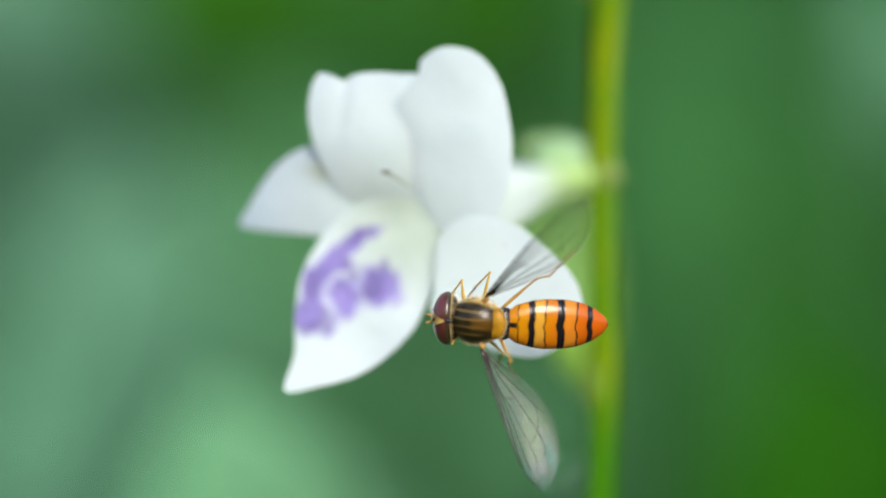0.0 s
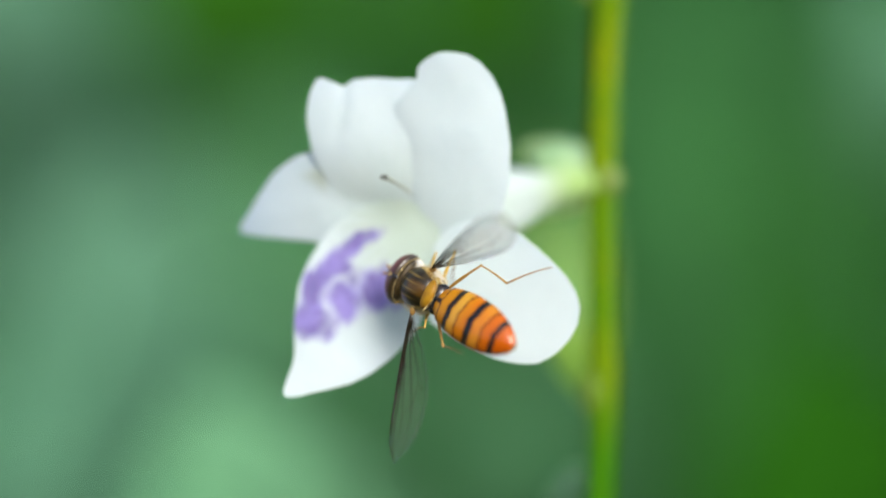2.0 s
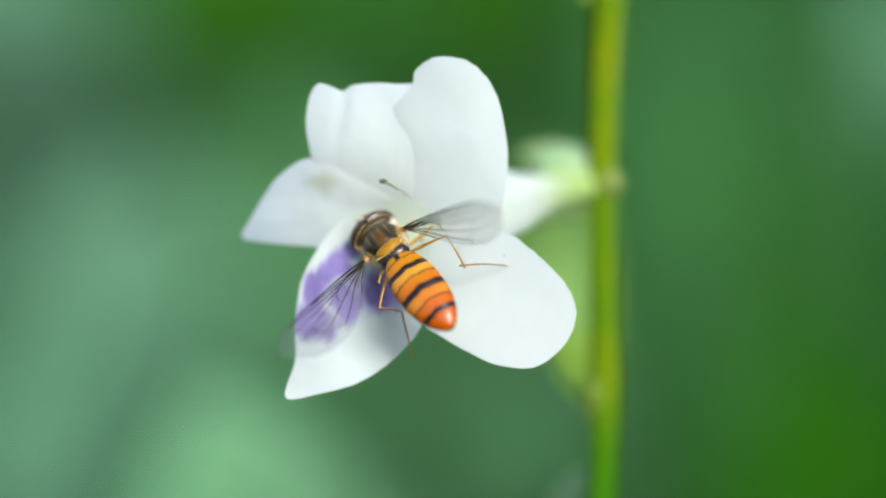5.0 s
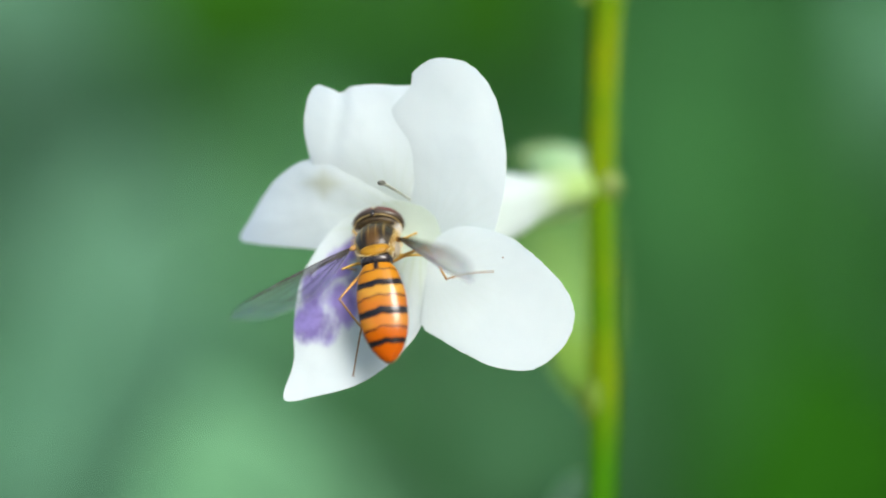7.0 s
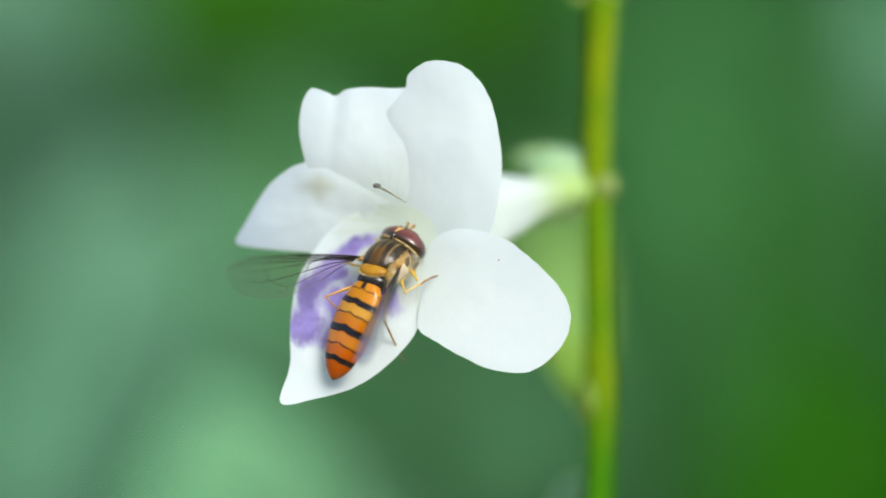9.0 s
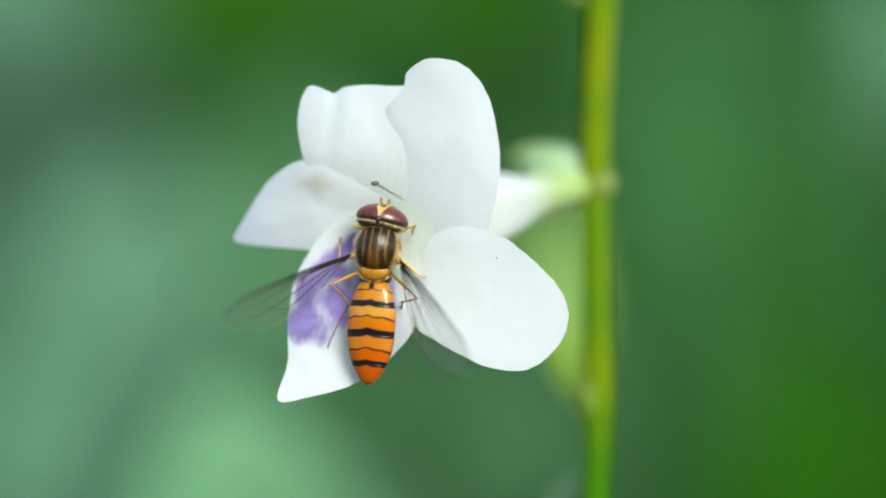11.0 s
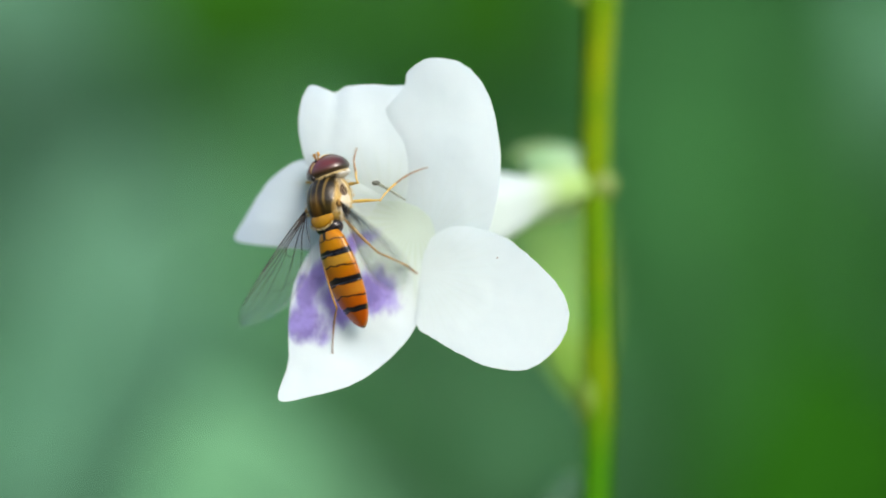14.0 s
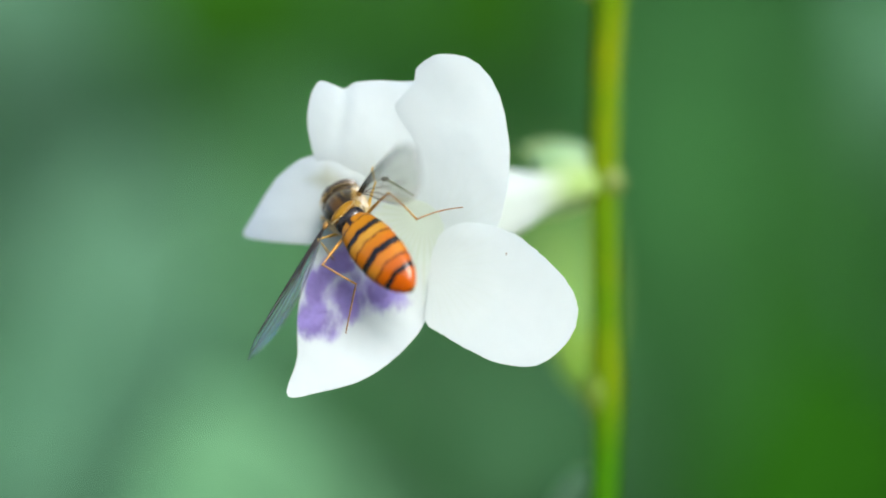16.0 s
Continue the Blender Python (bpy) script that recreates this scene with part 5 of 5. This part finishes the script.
    walk(fly_parts["right_hind_shin"], [
        (0, joint(2.6, 0, 0, -47.5, 82.5, -27.5)), (0.5, joint(2.6, 0, 0, -16.2, 36.1, 5.8)), (1, joint(2.6, 0, 0, 0.7, 57.5, 28.5)),
        (1.5, joint(2.6, 0, 0, 9.2, 76, 37.7)), (2, joint(2.6, 0, 0, 173.5, 84.5, -157.9)), (2.5, joint(2.6, 0, 0, 152.3, 79.2, -179.2)),
        (3, joint(2.6, 0, 0, -111.2, 79.4, -81.8)), (3.5, joint(2.6, 0, 0, -29.9, 48.4, 3.5)), (4, joint(2.6, 0, 0, -113, 66.2, -88.7)),
        (6.5, joint(2.6, 0, 0, 93.7, 56.2, 114.9)), (7, joint(2.6, 0, 0, 154.4, 83.2, 177.4)), (7.5, joint(2.6, 0, 0, 164.9, 34.2, -171.5)),
        (8, joint(2.6, 0, 0, 169.9, 22.6, -160.9)), (8.5, joint(2.6, 0, 0, 167.8, 46.2, -164.6)), (9, joint(2.6, 0, 0, 173.2, 53.7, -157.6)),
        (11.5, joint(2.6, 0, 0, -179.5, 35, -147.2)), (12, joint(2.6, 0, 0, -145.6, 53, -100.4)), (12.5, joint(2.6, 0, 0, -135.5, 49.8, -87.6)),
        (13, joint(2.6, 0, 0, -110.9, 42.7, -54)), (13.5, joint(2.6, 0, 0, -172.8, 67.6, -125)), (14, joint(2.6, 0, 0, -62.2, 41.9, -5.2)),
        (14.5, joint(2.6, 0, 0, -98.1, 81.9, -43.3)), (15, joint(2.6, 0, 0, -170.5, 64.9, -117.4)), (15.5, joint(2.6, 0, 0, -170.8, 36.8, -117.8)),
        (16, joint(2.6, 0, 0, -174.1, 61.3, -122)),
    ])
    walk(fly_parts["right_hind_foot"], [
        (0, joint(2.87, -0.14, -2.28, 0, 48.5, 12.7)), (0.5, joint(4.45, 0.19, -1.35, 12.6, 22, 33.7)),
        (1, joint(3.69, 0.59, -1.94, 8.9, 20.1, 23.6)), (1.5, joint(3.04, 0.34, -2.23, 5, 32.3, 14.7)),
        (2, joint(2.4, -0.08, -2.29, 9.7, 40.3, 22.7)), (2.5, joint(2.17, -0.01, -2.26, 16.7, 40.7, 33.5)),
        (3, joint(2.66, -0.42, -2.26, 18.4, 37.1, 36.2)), (3.5, joint(4.12, 0.09, -1.72, 15.2, 16.1, 29.2)),
        (4, joint(2.62, -0.93, -2.1, 3.6, 51.9, 9.4)), (6.5, joint(2.06, 1.16, -1.91, 29.9, 18.1, 52.1)),
        (7, joint(2.33, 0.01, -2.28, 28.5, 31.1, 48.6)), (7.5, joint(0.72, -0.28, -1.29, -20.6, 63.6, -13)),
        (8, joint(0.59, -0.7, -0.88, -38.4, 62.3, -32.9)), (8.5, joint(1.07, -0.42, -1.66, 166.3, 86, 171.4)),
        (9, joint(1.34, -0.52, -1.85, 28.3, 84.1, 33.2)), (11.5, joint(1.02, -1.02, -1.32, -113.7, 43.1, -110.3)),
        (12, joint(2.35, -1.36, -1.84, -72.6, 56.2, -58.1)), (12.5, joint(2.66, -1.48, -1.76, -50.4, 44.7, -29.7)),
        (13, joint(3.59, -1.37, -1.56, -39.2, 35.6, -12.5)), (13.5, joint(2.1, -0.72, -2.13, -34, 35.6, -3.5)),
        (14, joint(4.3, -0.16, -1.54, -33.2, 16.8, -1.9)), (14.5, joint(2.84, -0.22, -2.28, -29.2, 40.7, 6.3)),
        (15, joint(2.15, -0.87, -2.08, -45.5, 65, -13.7)), (15.5, joint(1.74, -1.63, -1.38, -47.9, 81.5, -16.1)),
        (16, joint(2.01, -0.94, -2.02, 1.3, 61.4, 34.7)),
    ])
    walk(fly_parts["right_middle_leg"], [
        (0, joint(-0.1, -0.7, -0.9, 0, -5.7, -100.4)), (1, joint(-0.1, -0.7, -0.9, 0, -5.7, -100.4)), (1.5, joint(-0.1, -0.7, -0.9, -0.5, -7, -95.6)),
        (7.5, joint(-0.1, -0.7, -0.9, 3.2, -7.1, -125.2)), (8, joint(-0.1, -0.7, -0.9, 5.7, -8.4, -143.9)),
        (8.5, joint(-0.1, -0.7, -0.9, 3.8, -11.1, -132.4)), (9, joint(-0.1, -0.7, -0.9, 4.7, -10.4, -137.4)),
        (10.25, joint(-0.1, -0.7, -0.9, 3.8, -1.7, -128.9)), (11.5, joint(-0.1, -0.7, -0.9, 4.2, 7, -120.4)),
        (12, joint(-0.1, -0.7, -0.9, 4.1, -8.1, -107.8)), (12.5, joint(-0.1, -0.7, -0.9, 4.1, 5.2, -109.2)),
        (13, joint(-0.1, -0.7, -0.9, 3.7, 2.6, -114.4)), (13.5, joint(-0.1, -0.7, -0.9, 3.5, 7.3, -116.9)),
        (14, joint(-0.1, -0.7, -0.9, 7.6, 13.5, -94.5)), (14.5, joint(-0.1, -0.7, -0.9, 11.1, 7.5, -75.5)),
        (15, joint(-0.1, -0.7, -0.9, 9.9, -12.1, -47.2)), (15.5, joint(-0.1, -0.7, -0.9, 33.6, -31.6, -105.2)),
        (16, joint(-0.1, -0.7, -0.9, 33.6, -31.6, -105.2)),
    ])
    walk(fly_parts["right_middle_shin"], [
        (0, joint(2, 0, 0, 0, 29.6, 146.8)), (1, joint(2, 0, 0, 0, 29.6, 146.8)), (1.5, joint(2, 0, 0, -4.3, 33.8, 138.7)),
        (7.5, joint(2, 0, 0, -1.7, 16.7, 144.7)), (8, joint(2, 0, 0, 0.7, 24.2, 151.7)), (8.5, joint(2, 0, 0, -2.4, 16.7, 142.6)),
        (9, joint(2, 0, 0, -1.3, 16.2, 146.4)), (10.25, joint(2, 0, 0, -10.7, 60.9, 132.6)), (11.5, joint(2, 0, 0, -145, 69.9, -5.3)),
        (12, joint(2, 0, 0, -37.2, 43.2, 110.5)), (12.5, joint(2, 0, 0, -38.2, 55.5, 109.4)), (13, joint(2, 0, 0, -36.3, 61.3, 111.6)),
        (13.5, joint(2, 0, 0, -65.7, 65.3, 78.8)), (14, joint(2, 0, 0, -58.9, 52, 86.8)), (14.5, joint(2, 0, 0, -48.9, 42.7, 100.2)),
        (15, joint(2, 0, 0, -75.8, 15.8, 49.4)), (15.5, joint(2, 0, 0, -63.8, 20.8, 86.4)), (16, joint(2, 0, 0, -63.8, 20.8, 86.4)),
    ])
    walk(fly_parts["right_middle_foot"], [
        (0, joint(0.69, 0.86, -0.89, 0, 31.7, 153.1)), (1, joint(0.69, 0.86, -0.89, 0, 31.7, 153.1)), (1.5, joint(0.88, 0.99, -1, -2.9, 34.5, 147.9)),
        (7.5, joint(0.59, 1, -0.52, -14.8, 18.6, 121.8)), (8, joint(0.55, 0.78, -0.74, -9.3, 28.6, 135.4)),
        (8.5, joint(0.63, 1.05, -0.52, -11.1, 19.3, 131.2)), (9, joint(0.56, 0.96, -0.5, -10.3, 13.6, 133.8)),
        (10.25, joint(1.41, 0.64, -1.57, -17.3, 48.7, 121)), (11.5, joint(2.62, -0.06, -1.69, -75.4, 76, 58.2)),
        (12, joint(1.54, 1.23, -1.23, -63.7, 32, 71.7)), (12.5, joint(1.66, 0.96, -1.48, -75.8, 42.2, 51.8)),
        (13, joint(1.68, 0.8, -1.58, -72.3, 46.9, 56.8)), (13.5, joint(2.15, 0.74, -1.64, -79.5, 48.4, 47)),
        (14, joint(2.06, 1.11, -1.42, -86, 27, 36.6)), (14.5, joint(1.76, 1.3, -1.22, -82.9, 28.5, 43.3)),
        (15, joint(3.13, 1.31, -0.49, -88.1, 9.4, 27.5)), (15.5, joint(2.11, 1.68, -0.64, -84.7, 8.6, 49.1)),
        (16, joint(2.11, 1.68, -0.64, -84.7, 8.6, 49.1)),
    ])


motions()
